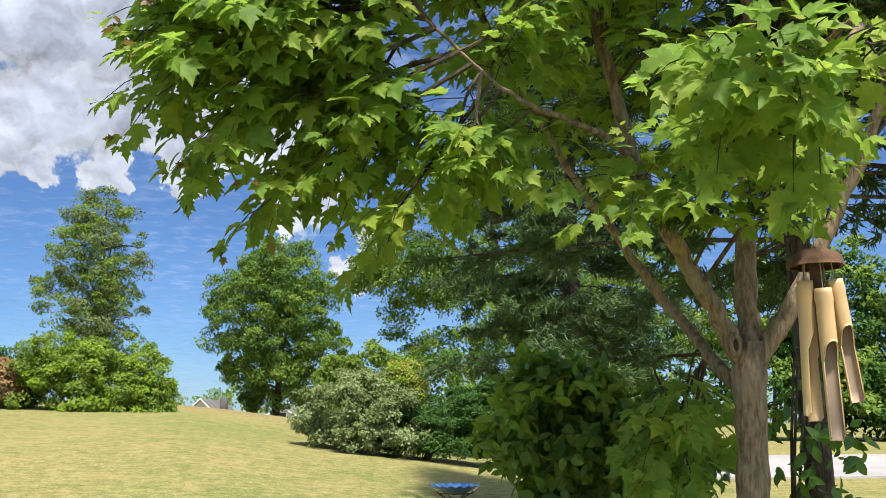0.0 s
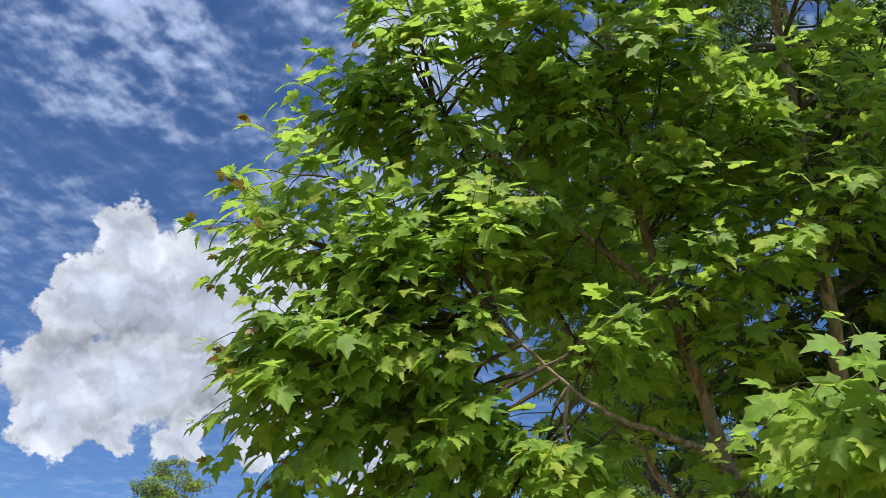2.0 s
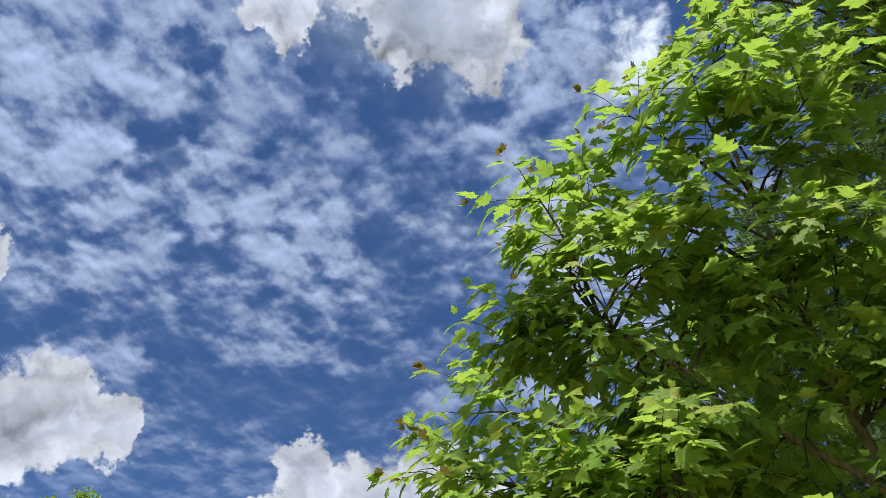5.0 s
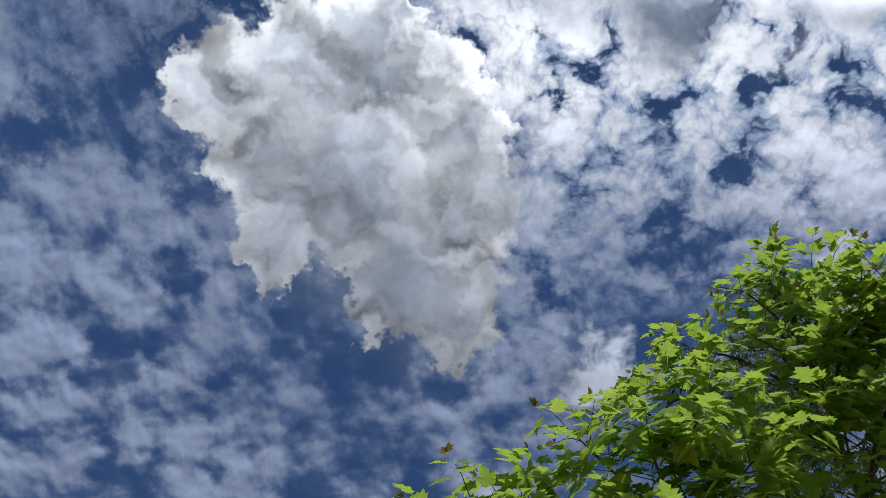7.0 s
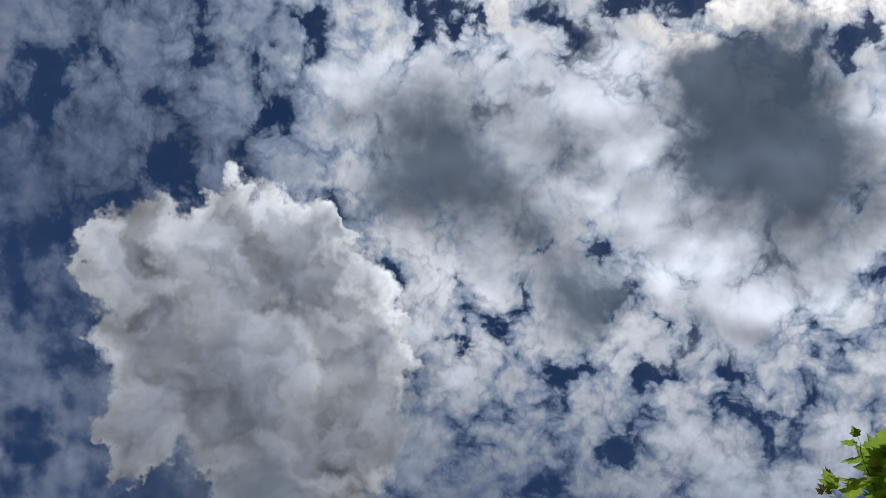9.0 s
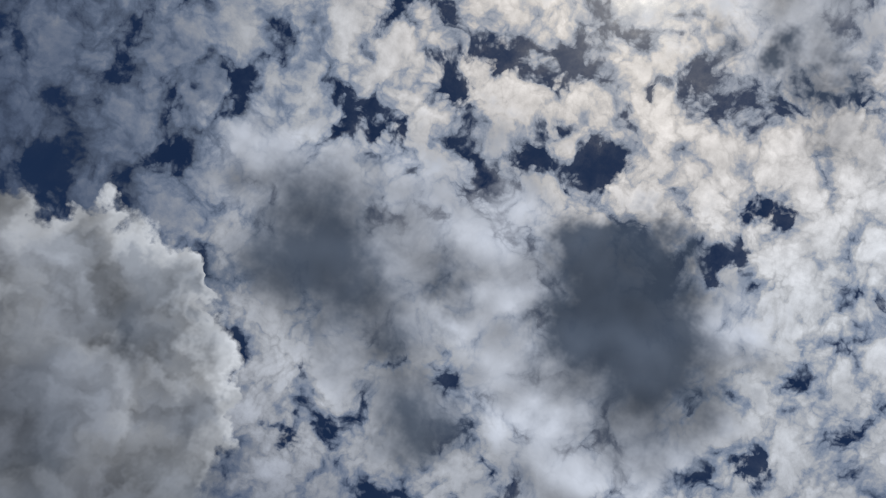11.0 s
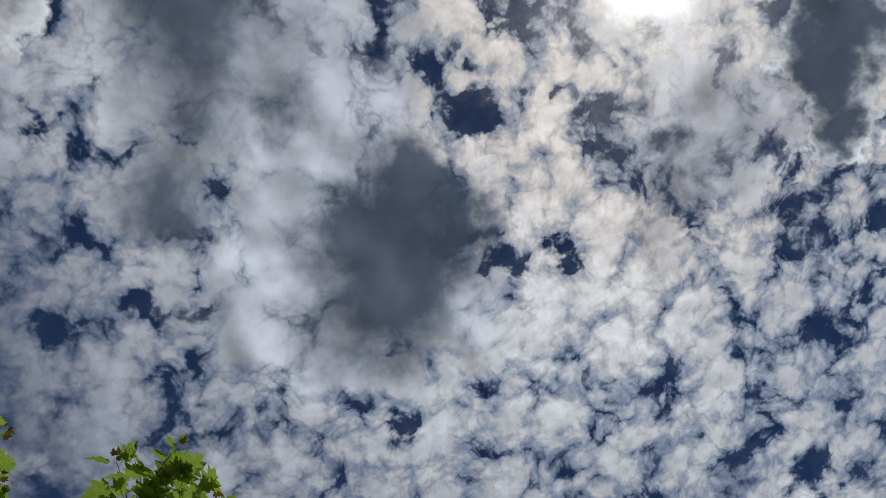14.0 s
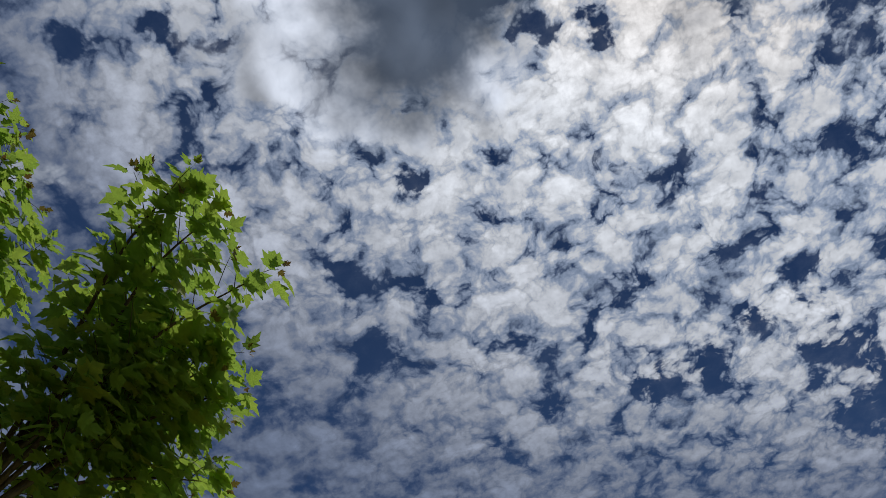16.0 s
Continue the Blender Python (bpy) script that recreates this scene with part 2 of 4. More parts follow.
    veil_shade = g.math("ADD", g.ramp(bill_lit, 0.35, 0.7, 0.86, 1.12), g.math("MULTIPLY_ADD", swell, 1.6, g.math("MULTIPLY_ADD", dome_h, 0.3, -0.11)))
    colour = g.mix(veil, colour, g.vec("SCALE", g.mix(g.ramp(toward, 0.46, 0.88), (4.7, 5.4, 6.6), (11.6, 12.5, 14.4)), scale=veil_shade))
    # heaped clouds: bright rims, grey and thick towards the middle
    ragged = g.noise(dome, 48.0, 6.0, 0.68, dims="2D")
    def knobs(at):
        total = None
        for k, amp in ((15.0, 0.55), (34.0, 0.30), (78.0, 0.14)):
            v = g.node("ShaderNodeTexVoronoi", {"Vector": at, "Scale": k, "Smoothness": 0.35}, feature="SMOOTH_F1", voronoi_dimensions="2D").outputs["Distance"]
            total = g.math("MULTIPLY", v, amp) if total is None else g.math("MULTIPLY_ADD", v, amp, total)
        return total

    knob = knobs(near)
    knob_lit = g.math("SUBTRACT", knobs(g.vec("ADD", near, g.vec("SCALE", sunward, scale=0.010))), knob)
    edge = g.math("ADD", g.math("ADD", crisp, g.math("MULTIPLY_ADD", knob, -0.7, 0.32)), g.math("MULTIPLY_ADD", ragged, 0.40, -0.20))
    body = g.ramp(edge, 0.0, 0.20)
    rim = g.mix(glare, (4.7, 5.0, 5.6), (18.5, 19.4, 20.8))
    belly = g.mix(glare, (3.75, 4.1, 5.0), (8.2, 9.0, 10.2))
    # rounded knobs, lit on the side towards the sun
    heap_shade = g.math("ADD", g.ramp(ragged, 0.3, 0.7, 0.96, 1.03), g.math("MULTIPLY", swell, g.ramp(z, 0.5, 0.85, 0.9, 1.3)))
    heap_shade = g.math("MULTIPLY_ADD", knob_lit, g.ramp(z, 0.5, 0.85, 1.1, 1.9), g.math("ADD", heap_shade, g.math("MULTIPLY_ADD", knob, -0.5, 0.19)))
    heap = g.vec("SCALE", g.mix(g.ramp(edge, 0.06, 0.80), rim, belly), scale=heap_shade)
    colour = g.mix(body, colour, heap)
    dark = g.ramp(g.math("ADD", core, g.math("MULTIPLY_ADD", bill_lit, 0.9, -0.45)), 0.0, 1.15, 0.0, 0.95)
    colour = g.mix(dark, colour, g.vec("SCALE", g.mix(glare, (2.1, 2.6, 3.4), (1.3, 1.8, 2.75)), scale=g.math("MULTIPLY_ADD", swell, 1.0, 1.0)))
    # the sun behind thin cloud
    off = g.math("MULTIPLY", g.math("SUBTRACT", 1.0, toward), g.math("MULTIPLY_ADD", ragged, -2.6, 2.4))
    disc = g.math("MULTIPLY", g.math("EXPONENT", g.math("MULTIPLY", off, -950.0)), 34.0)
    halo = g.math("MULTIPLY", g.math("EXPONENT", g.math("MULTIPLY", off, -105.0)), 6.5)
    glow = g.math("MULTIPLY", g.math("ADD", disc, halo), g.math("SUBTRACT", 1.0, dark))
    colour = g.vec("ADD", colour, g.vec("SCALE", (1.0, 0.93, 0.80), scale=glow))
    back = g.node("ShaderNodeBackground", {"Color": colour, "Strength": 0.085})
    out = g.node("ShaderNodeOutputWorld")
    tree.links.new(back.outputs[0], out.inputs[0])


sky_world()
lamp = bpy.data.lights.new("sun", "SUN")
lamp.energy, lamp.angle, lamp.color = 4.4, radians(4.0), (1.0, 0.95, 0.86)
sun_lamp = new("sun", lamp)
sun_lamp.matrix_world = look(SUN * 100.0, (0, 0, 0))


# ---- materials ----
def material(name):
    m = bpy.data.materials.new(name)
    m.use_nodes = True
    m.node_tree.nodes.clear()
    return m, Graph(m.node_tree)


def finish(m, g, shader):
    out = g.node("ShaderNodeOutputMaterial")
    m.node_tree.links.new(shader, out.inputs[0])
    return m


def chance(g):
    """A number for each leaf, by island in joined meshes and by object for single ones."""
    island = g.node("ShaderNodeNewGeometry").outputs["Random Per Island"]
    single = g.node("ShaderNodeObjectInfo").outputs["Random"]
    return g.math("FRACT", g.math("ADD", island, single))


def leaf_material(name, shades, glow, rough=0.42, through_light=0.4, gloss=0.5):
    """shades: base colours that leaves are picked from; glow: the colour of light that comes through."""
    m, g = material(name)
    pick = chance(g)
    ramp = g.node("ShaderNodeValToRGB", {0: pick})
    els = ramp.color_ramp.elements
    for i, c in enumerate(shades):
        e = els[i] if i < 2 else els.new(i / (len(shades) - 1))
        e.position, e.color = i / (len(shades) - 1), (*c, 1.0)
    where = g.node("ShaderNodeNewGeometry").outputs["Position"]
    blotch = g.ramp(g.noise(where, 35.0, 3.0), 0.3, 0.75, 0.78, 1.2)
    base = g.mix(1.0, ramp.outputs[0], g.vec("SCALE", (1.0, 1.0, 1.0), scale=blotch), "MULTIPLY")
    bump = g.node("ShaderNodeBump", {"Strength": 0.25, "Distance": 0.004, "Height": g.noise(where, 160.0, 2.0)}).outputs[0]
    skin = g.node("ShaderNodeBsdfPrincipled", {"Base Color": base, "Roughness": rough, "Specular IOR Level": gloss, "Normal": bump}).outputs[0]
    lit = g.node("ShaderNodeBsdfTranslucent", {"Color": g.mix(0.45, glow, base)}).outputs[0]
    mix = g.node("ShaderNodeMixShader", {0: through_light})
    m.node_tree.links.new(skin, mix.inputs[1])
    m.node_tree.links.new(lit, mix.inputs[2])
    return finish(m, g, mix.outputs[0])


def bark_material(name, light, dark, moss=None, scale=1.0):
    m, g = material(name)
    where = g.node("ShaderNodeTexCoord").outputs["Object"]
    long = g.vec("MULTIPLY", where, (scale, scale, scale * 0.22))
    furrow = g.noise(long, 55.0, 5.0, 0.65)
    patch = g.noise(where, 7.0 * scale, 3.0)
    col = g.mix(g.ramp(furrow, 0.35, 0.65), dark, light)
    col = g.mix(g.ramp(patch, 0.45, 0.7, 0.0, 0.55), col, tuple(0.5 * a + 0.12 for a in light))
    if moss:
        col = g.mix(g.ramp(g.noise(where, 12.0, 4.0), 0.55, 0.68, 0.0, 0.6), col, moss)
    bump = g.node("ShaderNodeBump", {"Strength": 0.8, "Distance": 0.01, "Height": furrow}).outputs[0]
    b = g.node("ShaderNodeBsdfPrincipled", {"Base Color": col, "Roughness": 0.9, "Specular IOR Level": 0.2, "Normal": bump})
    return finish(m, g, b.outputs[0])


def plain_material(name, a, b, scale=20.0, rough=0.6, bump=0.2, metal=0.0, stretch=(1, 1, 1), spec=0.4):
    m, g = material(name)
    where = g.vec("MULTIPLY", g.node("ShaderNodeTexCoord").outputs["Object"], stretch)
    n = g.noise(where, scale, 5.0, 0.6)
    n2 = g.noise(where, scale * 0.13, 3.0)
    col = g.mix(g.ramp(g.math("MULTIPLY_ADD", n2, 0.6, g.math("MULTIPLY", n, 0.4)), 0.35, 0.65), a, b)
    bp = g.node("ShaderNodeBump", {"Strength": bump, "Distance": 0.005, "Height": n}).outputs[0]
    sh = g.node("ShaderNodeBsdfPrincipled", {"Base Color": col, "Roughness": rough, "Metallic": metal, "Specular IOR Level": spec, "Normal": bp})
    return finish(m, g, sh.outputs[0])


def lawn_material():
    m, g = material("dry_lawn")
    where = g.node("ShaderNodeNewGeometry").outputs["Position"]
    big = g.noise(where, 0.16, 4.0, 0.6)
    mid = g.noise(where, 1.1, 4.0, 0.65)
    fine = g.noise(where, 22.0, 4.0, 0.7)
    rows = g.noise(g.vec("MULTIPLY", where, (0.25, 1.6, 1.0)), 1.2, 3.0)
    small = g.noise(where, 4.5, 5.0, 0.7)
    dry = g.math("ADD", g.math("MULTIPLY_ADD", big, 0.5, g.math("MULTIPLY_ADD", small, 0.5, -0.25)), g.math("MULTIPLY_ADD", mid, 0.45, g.math("MULTIPLY", rows, 0.22)))
    col = g.mix(g.ramp(dry, 0.44, 0.72), (0.115, 0.155, 0.034), (0.245, 0.205, 0.075))
    col = g.mix(g.ramp(fine, 0.35, 0.7, 0.0, 0.7), col, (0.30, 0.255, 0.11))
    col = g.vec("SCALE", col, scale=g.math("MULTIPLY", g.ramp(fine, 0.32, 0.68, 0.86, 1.13), g.ramp(small, 0.3, 0.7, 0.82, 1.16)))
    bare = g.ramp(g.math("ADD", g.vec("DISTANCE", where, (-11.5, 44.0, 2.0)), g.math("MULTIPLY_ADD", mid, 6.0, -3.0)), 5.5, 1.5, 0.0, 0.6)
    col = g.mix(bare, col, (0.24, 0.165, 0.085))
    bump = g.node("ShaderNodeBump", {"Strength": 0.7, "Distance": 0.04, "Height": fine}).outputs[0]
    b = g.node("ShaderNodeBsdfPrincipled", {"Base Color": col, "Roughness": 0.95, "Specular IOR Level": 0.15, "Normal": bump})
    return finish(m, g, b.outputs[0])


MAPLE_LEAF = leaf_material("maple_leaf", [(0.12, 0.21, 0.034), (0.15, 0.26, 0.038), (0.185, 0.295, 0.042), (0.24, 0.335, 0.046), (0.33, 0.37, 0.055)], (0.47, 0.70, 0.10), 0.58, 0.50, 0.25)
YOUNG_LEAF = leaf_material("young_maple_leaf", [(0.17, 0.085, 0.03), (0.13, 0.13, 0.03), (0.22, 0.18, 0.05)], (0.30, 0.20, 0.05), 0.4, 0.3)
MAPLE_BARK = bark_material("maple_bark", (0.33, 0.24, 0.16), (0.13, 0.09, 0.06), (0.2, 0.2, 0.11))
TWIG_BARK = bark_material("twig_bark", (0.10, 0.075, 0.045), (0.04, 0.03, 0.02))
DARK_BARK = bark_material("dark_bark", (0.13, 0.10, 0.075), (0.035, 0.026, 0.02))
LAWN = lawn_material()


# ---- meshes ----
def mesh_from(name, verts, faces, mat, smooth=False):
    """faces: an (n, k) array, or a list of lists."""
    me = bpy.data.meshes.new(name)
    if isinstance(faces, np.ndarray):
        n, k = faces.shape
        me.vertices.add(len(verts))
        me.vertices.foreach_set("co", np.asarray(verts, np.float32).ravel())
        me.loops.add(n * k)
        me.loops.foreach_set("vertex_index", faces.astype(np.int32).ravel())
        me.polygons.add(n)
        me.polygons.foreach_set("loop_start", np.arange(0, n * k, k, dtype=np.int32))
        me.update(calc_edges=True)
    else:
        me.from_pydata([tuple(v) for v in verts], [], faces)
    me.materials.append(mat)
    if smooth:
        me.polygons.foreach_set("use_smooth", [True] * len(me.polygons))
    me.update()
    return me


def child(name, me, parent, label="", kind=""):
    ob = new(name, me)
    ob.parent = parent
    if label or kind:
        tagged(ob, label, kind=kind)
    return ob


def part(name, bm, mat, parent, label="", smooth=False):
    me = bpy.data.meshes.new(name)
    bm.to_mesh(me)
    bm.free()
    me.materials.append(mat)
    if smooth:
        me.polygons.foreach_set("use_smooth", [True] * len(me.polygons))
    return child(name, me, parent, label)


def holder(name, at, label, category, group=""):
    ob = new(name)
    ob.location = at
    return tagged(ob, label, category, group)


class Soup:
    """Collects quads and triangles of many tubes into one mesh."""

    def __init__(self):
        self.v, self.f, self.n = [], [], 0

    def add(self, verts, faces):
        self.v.append(np.asarray(verts, float))
        self.f += [[i + self.n for i in f] for f in faces]
        self.n += len(verts)

    def tube(self, path, radii, sides=6, cap=True):
        path = np.asarray(path, float)
        k = len(path)
        tang = np.gradient(path, axis=0)
        tang /= np.linalg.norm(tang, axis=1)[:, None] + 1e-9
        ref = np.array([0.31, 0.84, 0.44]) if abs(tang[0] @ np.array([0.31, 0.84, 0.44])) < 0.9 else np.array([1.0, 0, 0])
        ang = np.arange(sides) * 2 * np.pi / sides
        rings = []
        for p, t, r in zip(path, tang, radii):
            a = np.cross(t, ref)
            a /= np.linalg.norm(a)
            b = np.cross(t, a)
            rings.append(p + r * (np.cos(ang)[:, None] * a + np.sin(ang)[:, None] * b))
        faces = [[i * sides + j, i * sides + (j + 1) % sides, (i + 1) * sides + (j + 1) % sides, (i + 1) * sides + j] for i in range(k - 1) for j in range(sides)]
        if cap:
            faces += [list(range(sides))[::-1], [(k - 1) * sides + j for j in range(sides)]]
        self.add(np.concatenate(rings), faces)

    def mesh(self, name, mat, smooth=True, origin=(0, 0, 0)):
        v = np.concatenate(self.v) - np.asarray(origin, float)
        return mesh_from(name, v, self.f, mat, smooth)


def smooth_path(points, n=10, wobble=0.0, rng=None):
    """Catmull-Rom curve through points."""
    p = np.asarray(points, float)
    q = np.concatenate([[2 * p[0] - p[1]], p, [2 * p[-1] - p[-2]]])
    out = []
    for s in np.linspace(0, len(p) - 1, n):
        i = min(int(s), len(p) - 2)
        t = s - i
        a, b, c, d = q[i:i + 4]
        out.append(0.5 * (2 * b + (c - a) * t + (2 * a - 5 * b + 4 * c - d) * t * t + (3 * b - a - 3 * c + d) * t ** 3))
    out = np.array(out)
    if wobble and rng is not None:
        out[1:-1] += rng.normal(0, wobble, (n - 2, 3))
    return out


def leaf_shape(kind):
    """Vertices and triangles of one leaf, stem at the origin, tip along +y, about one unit wide."""
    if kind == "maple":
        half = [(0.015, 0.0), (0.17, -0.05), (0.31, 0.05), (0.44, 0.08), (0.31, 0.20), (0.43, 0.33), (0.57, 0.54), (0.40, 0.52), (0.22, 0.52), (0.30, 0.71), (0.16, 0.77), (0.09, 0.92), (0.0, 1.08)]
        mid = (0.0, 0.32)
    elif kind == "oval":
        half = [(0.01, 0.0), (0.2, 0.18), (0.27, 0.45), (0.18, 0.75), (0.0, 1.0)]
        mid = (0.0, 0.4)
    else:
        flat = [(0.0, 0.0, 0.0), (0.32, 0.42, 0.06), (0.0, 1.0, -0.12), (-0.32, 0.42, 0.06)]
        return np.array(flat), np.array([(0, 1, 2), (0, 2, 3)])
    ring = half + [(-x, y) for x, y in half[-2::-1]]
    pts = [(x, y, 0.28 * abs(x) - 0.30 * (y - 0.25) ** 2 - 0.42 * x * x) for x, y in [mid] + ring]
    tri = [(0, i, i + 1) for i in range(1, len(ring))] + [(0, len(ring), 1)]
    if kind == "maple":
        n = len(pts)
        pts += [(-0.012, 0.0, 0.0), (0.012, 0.0, 0.0), (0.009, -0.5, 0.10), (-0.009, -0.5, 0.10)]
        tri += [(n, n + 1, n + 2), (n, n + 2, n + 3)]
    return np.array(pts), np.array(tri)


def leaf_frames(point, up, rng=None):
    """Rotations with y along point and z near up; arrays (n, 3)."""
    y = point / (np.linalg.norm(point, axis=1)[:, None] + 1e-9)
    x = np.cross(y, up)
    x /= np.linalg.norm(x, axis=1)[:, None] + 1e-9
    z = np.cross(x, y)
    return np.stack([x, y, z], axis=2)


def leaves_mesh(name, mat, at, frames, size, kind, origin=(0, 0, 0)):
    pts, tri = leaf_shape(kind)
    v = np.einsum("nij,kj->nki", frames, pts) * np.asarray(size)[:, None, None] + np.asarray(at)[:, None, :] - np.asarray(origin)
    f = tri[None] + (np.arange(len(at)) * len(pts))[:, None, None]
    return mesh_from(name, v.reshape(-1, 3), f.reshape(-1, 3), mat)


# ---- ground ----
def smoothstep(a, b, x):
    t = np.clip((x - a) / (b - a), 0, 1)
    return t * t * (3 - 2 * t)


def ground_height(x, y):
    """Lawn that climbs to a low crest on one side and runs flat to the drive on the other."""
    x, y = np.asarray(x, float), np.asarray(y, float)
    d = np.hypot(x, y) + 1e-6
    az = np.where(y > 0, x / np.maximum(y, 1e-3), np.sign(x) * 9)
    k = np.clip(0.018 - 0.12 * np.clip(az, -0.45, 0.5), 0.012, 0.055) * smoothstep(-10, 6, y)
    rise = k * np.minimum(d, 47) * smoothstep(5, 22, d)
    west = smoothstep(0.05, -0.12, az) * smoothstep(-5, 10, y)
    return rise - west * 0.075 * np.clip(d - 47, 0, 50)


def build_ground():
    r = np.concatenate([np.linspace(0, 10, 8), np.linspace(12, 80, 46), np.geomspace(86, 4000, 22)])[1:]
    a = np.linspace(0, 2 * np.pi, 161)[:-1]
    rr, aa = np.meshgrid(r, a, indexing="ij")
    x, y = rr * np.sin(aa), rr * np.cos(aa)
    z = ground_height(x, y)
    rough = np.array([noise.noise(Vector((u * 0.25, w * 0.25, 0))) for u, w in zip(x.ravel(), y.ravel())]).reshape(x.shape)
    z = z + 0.05 * rough
    verts = np.concatenate([[[0, 0, float(ground_height(0, 0.01))]], np.stack([x, y, z], -1).reshape(-1, 3)])
    n = len(a)
    faces = [[0, 1 + j, 1 + (j + 1) % n] for j in range(n)]
    for i in range(len(r) - 1):
        faces += [[1 + i * n + j, 1 + (i + 1) * n + j, 1 + (i + 1) * n + (j + 1) % n, 1 + i * n + (j + 1) % n] for j in range(n)]
    faces = [f[::-1] for f in faces]
    tagged(new("ground", mesh_from("ground", verts, faces, LAWN, True)), "dry yellow-green mown lawn rising to a low crest", "lawn", kind="structure")


build_ground()


# ---- the maple over the camera ----
BOUGHS_WEST = [
    (-1.12, 2.25, 3.30), (-1.00, 2.36, 3.74), (-0.73, 2.34, 3.87), (-0.98, 2.22, 3.06), (-1.04, 2.27, 2.79),
    (-0.98, 2.24, 2.50), (-0.83, 2.36, 2.31), (-0.66, 2.53, 2.21), (-0.43, 2.69, 2.25), (-0.30, 2.86, 2.44),
    (-0.61, 2.24, 4.71), (-0.59, 2.39, 4.32), (-0.74, 2.32, 3.91), (-1.00, 2.17, 3.52), (-1.08, 2.10, 3.20),
    (-1.03, 2.28, 2.80), (-1.02, 2.23, 2.74), (-1.01, 2.25, 2.57), (-0.87, 2.38, 2.37), (-0.73, 2.49, 2.13)]
BOUGHS_TOP = [(0.27, 2.23, 5.86), (0.04, 2.22, 5.43), (-0.27, 2.04, 4.95), (-0.58, 1.86, 4.43), (-0.54, 2.05, 4.28),
    (-0.49, 2.29, 4.20), (-0.76, 2.37, 3.90), (1.06, 1.92, 6.50), (0.84, 1.96, 6.10), (0.61, 1.96, 6.00),
    (1.47, 1.98, 6.32), (1.60, 1.95, 5.65), (1.26, 2.15, 5.60), (1.12, 2.00, 6.20), (0.99, 2.00, 6.14),
    (0.94, 2.00, 5.80), (1.53, 2.06, 6.02), (1.40, 2.06, 5.96), (1.35, 2.06, 5.62), (0.67, 2.04, 5.70),
    (0.54, 2.04, 5.64), (0.49, 2.04, 5.30)]
BOUGHS_EAST = [(1.51, 0.82, 5.12), (1.70, 0.72, 5.07), (1.98, 0.59, 4.85), (2.26, 0.88, 4.70), (2.40, 0.93, 4.64), (2.69, 1.13, 4.38), (1.37, 1.68, 5.73), (1.52, 1.65, 5.58), (1.48, 1.82, 5.63)]
BOUGHS_LOW = [
    (0.80, 3.40, 1.75), (0.90, 3.45, 1.55), (1.00, 3.40, 1.35), (0.85, 3.50, 1.20), (1.05, 3.45, 1.70), (0.80, 3.30, 2.00), (0.97, 3.32, 1.92),
    (0.75, 3.40, 1.40), (0.95, 3.35, 1.10), (0.22, 2.62, 2.55), (-0.01, 2.53, 2.55), (0.44, 2.76, 2.70)]
BOUGHS_FILL = [
    (0.20, 2.81, 3.33), (0.01, 2.83, 3.32), (0.32, 2.90, 3.34), (-0.18, 2.47, 3.87), (-0.33, 2.40, 3.80),
    (0.03, 2.37, 4.15), (0.09, 2.93, 3.31), (0.32, 2.91, 3.32), (-0.14, 2.56, 3.90),
    (-0.26, 2.50, 3.76), (-0.17, 2.50, 3.56), (-0.08, 2.50, 3.39), (-0.27, 2.40, 3.45), (-0.43, 2.40, 3.77),
    (-0.08, 2.50, 3.79), (0.07, 2.60, 3.47), (0.15, 2.60, 2.91), (0.03, 2.50, 2.90), (0.03, 2.60, 2.77),
    (0.00, 3.00, 4.00), (-0.20, 2.90, 4.10), (0.20, 3.20, 3.80), (0.00, 3.10, 3.60), (0.30, 3.30, 3.30),
    (-0.20, 2.90, 3.50), (0.50, 3.30, 3.10), (0.10, 3.10, 4.40), (0.35, 3.20, 4.20), (-0.22, 2.48, 3.92)]
BOUGHS_MID_WEST = [
    (-0.04, 2.23, 4.09), (0.24, 2.40, 3.87), (0.59, 2.41, 4.09), (0.17, 2.58, 3.48), (0.60, 2.66, 3.59),
    (-0.25, 2.42, 3.38), (0.37, 2.67, 3.04), (-0.55, 2.37, 3.21), (-0.12, 2.55, 2.93), (0.78, 2.61, 3.93),
    (0.62, 2.43, 4.11), (0.91, 2.45, 3.82), (1.19, 2.45, 4.16), (0.79, 2.59, 3.52), (1.19, 2.51, 3.59),
    (0.49, 2.57, 3.65), (0.28, 2.42, 4.05), (1.31, 2.49, 3.89), (0.98, 2.53, 3.31), (0.61, 2.59, 3.21),
    (-0.18, 2.64, 3.44), (-0.40, 2.52, 3.75), (0.16, 2.54, 3.91), (0.51, 2.80, 3.67), (0.94, 2.59, 3.80),
    (1.20, 2.56, 3.51), (0.24, 2.71, 2.87), (0.78, 2.76, 3.01), (-0.54, 2.41, 2.95), (-0.16, 2.49, 2.88),
    (-0.35, 2.59, 2.61), (0.04, 2.73, 2.56), (0.44, 2.75, 2.68), (0.97, 2.68, 2.46), (-0.59, 2.50, 3.39),
    (-0.59, 2.43, 2.64), (0.39, 2.82, 3.49), (0.68, 2.79, 3.45), (0.55, 2.78, 3.43), (0.46, 2.92, 2.55),
    (0.68, 2.80, 2.42), (1.00, 2.66, 2.56), (1.21, 2.50, 2.45), (0.13, 2.76, 2.49)]
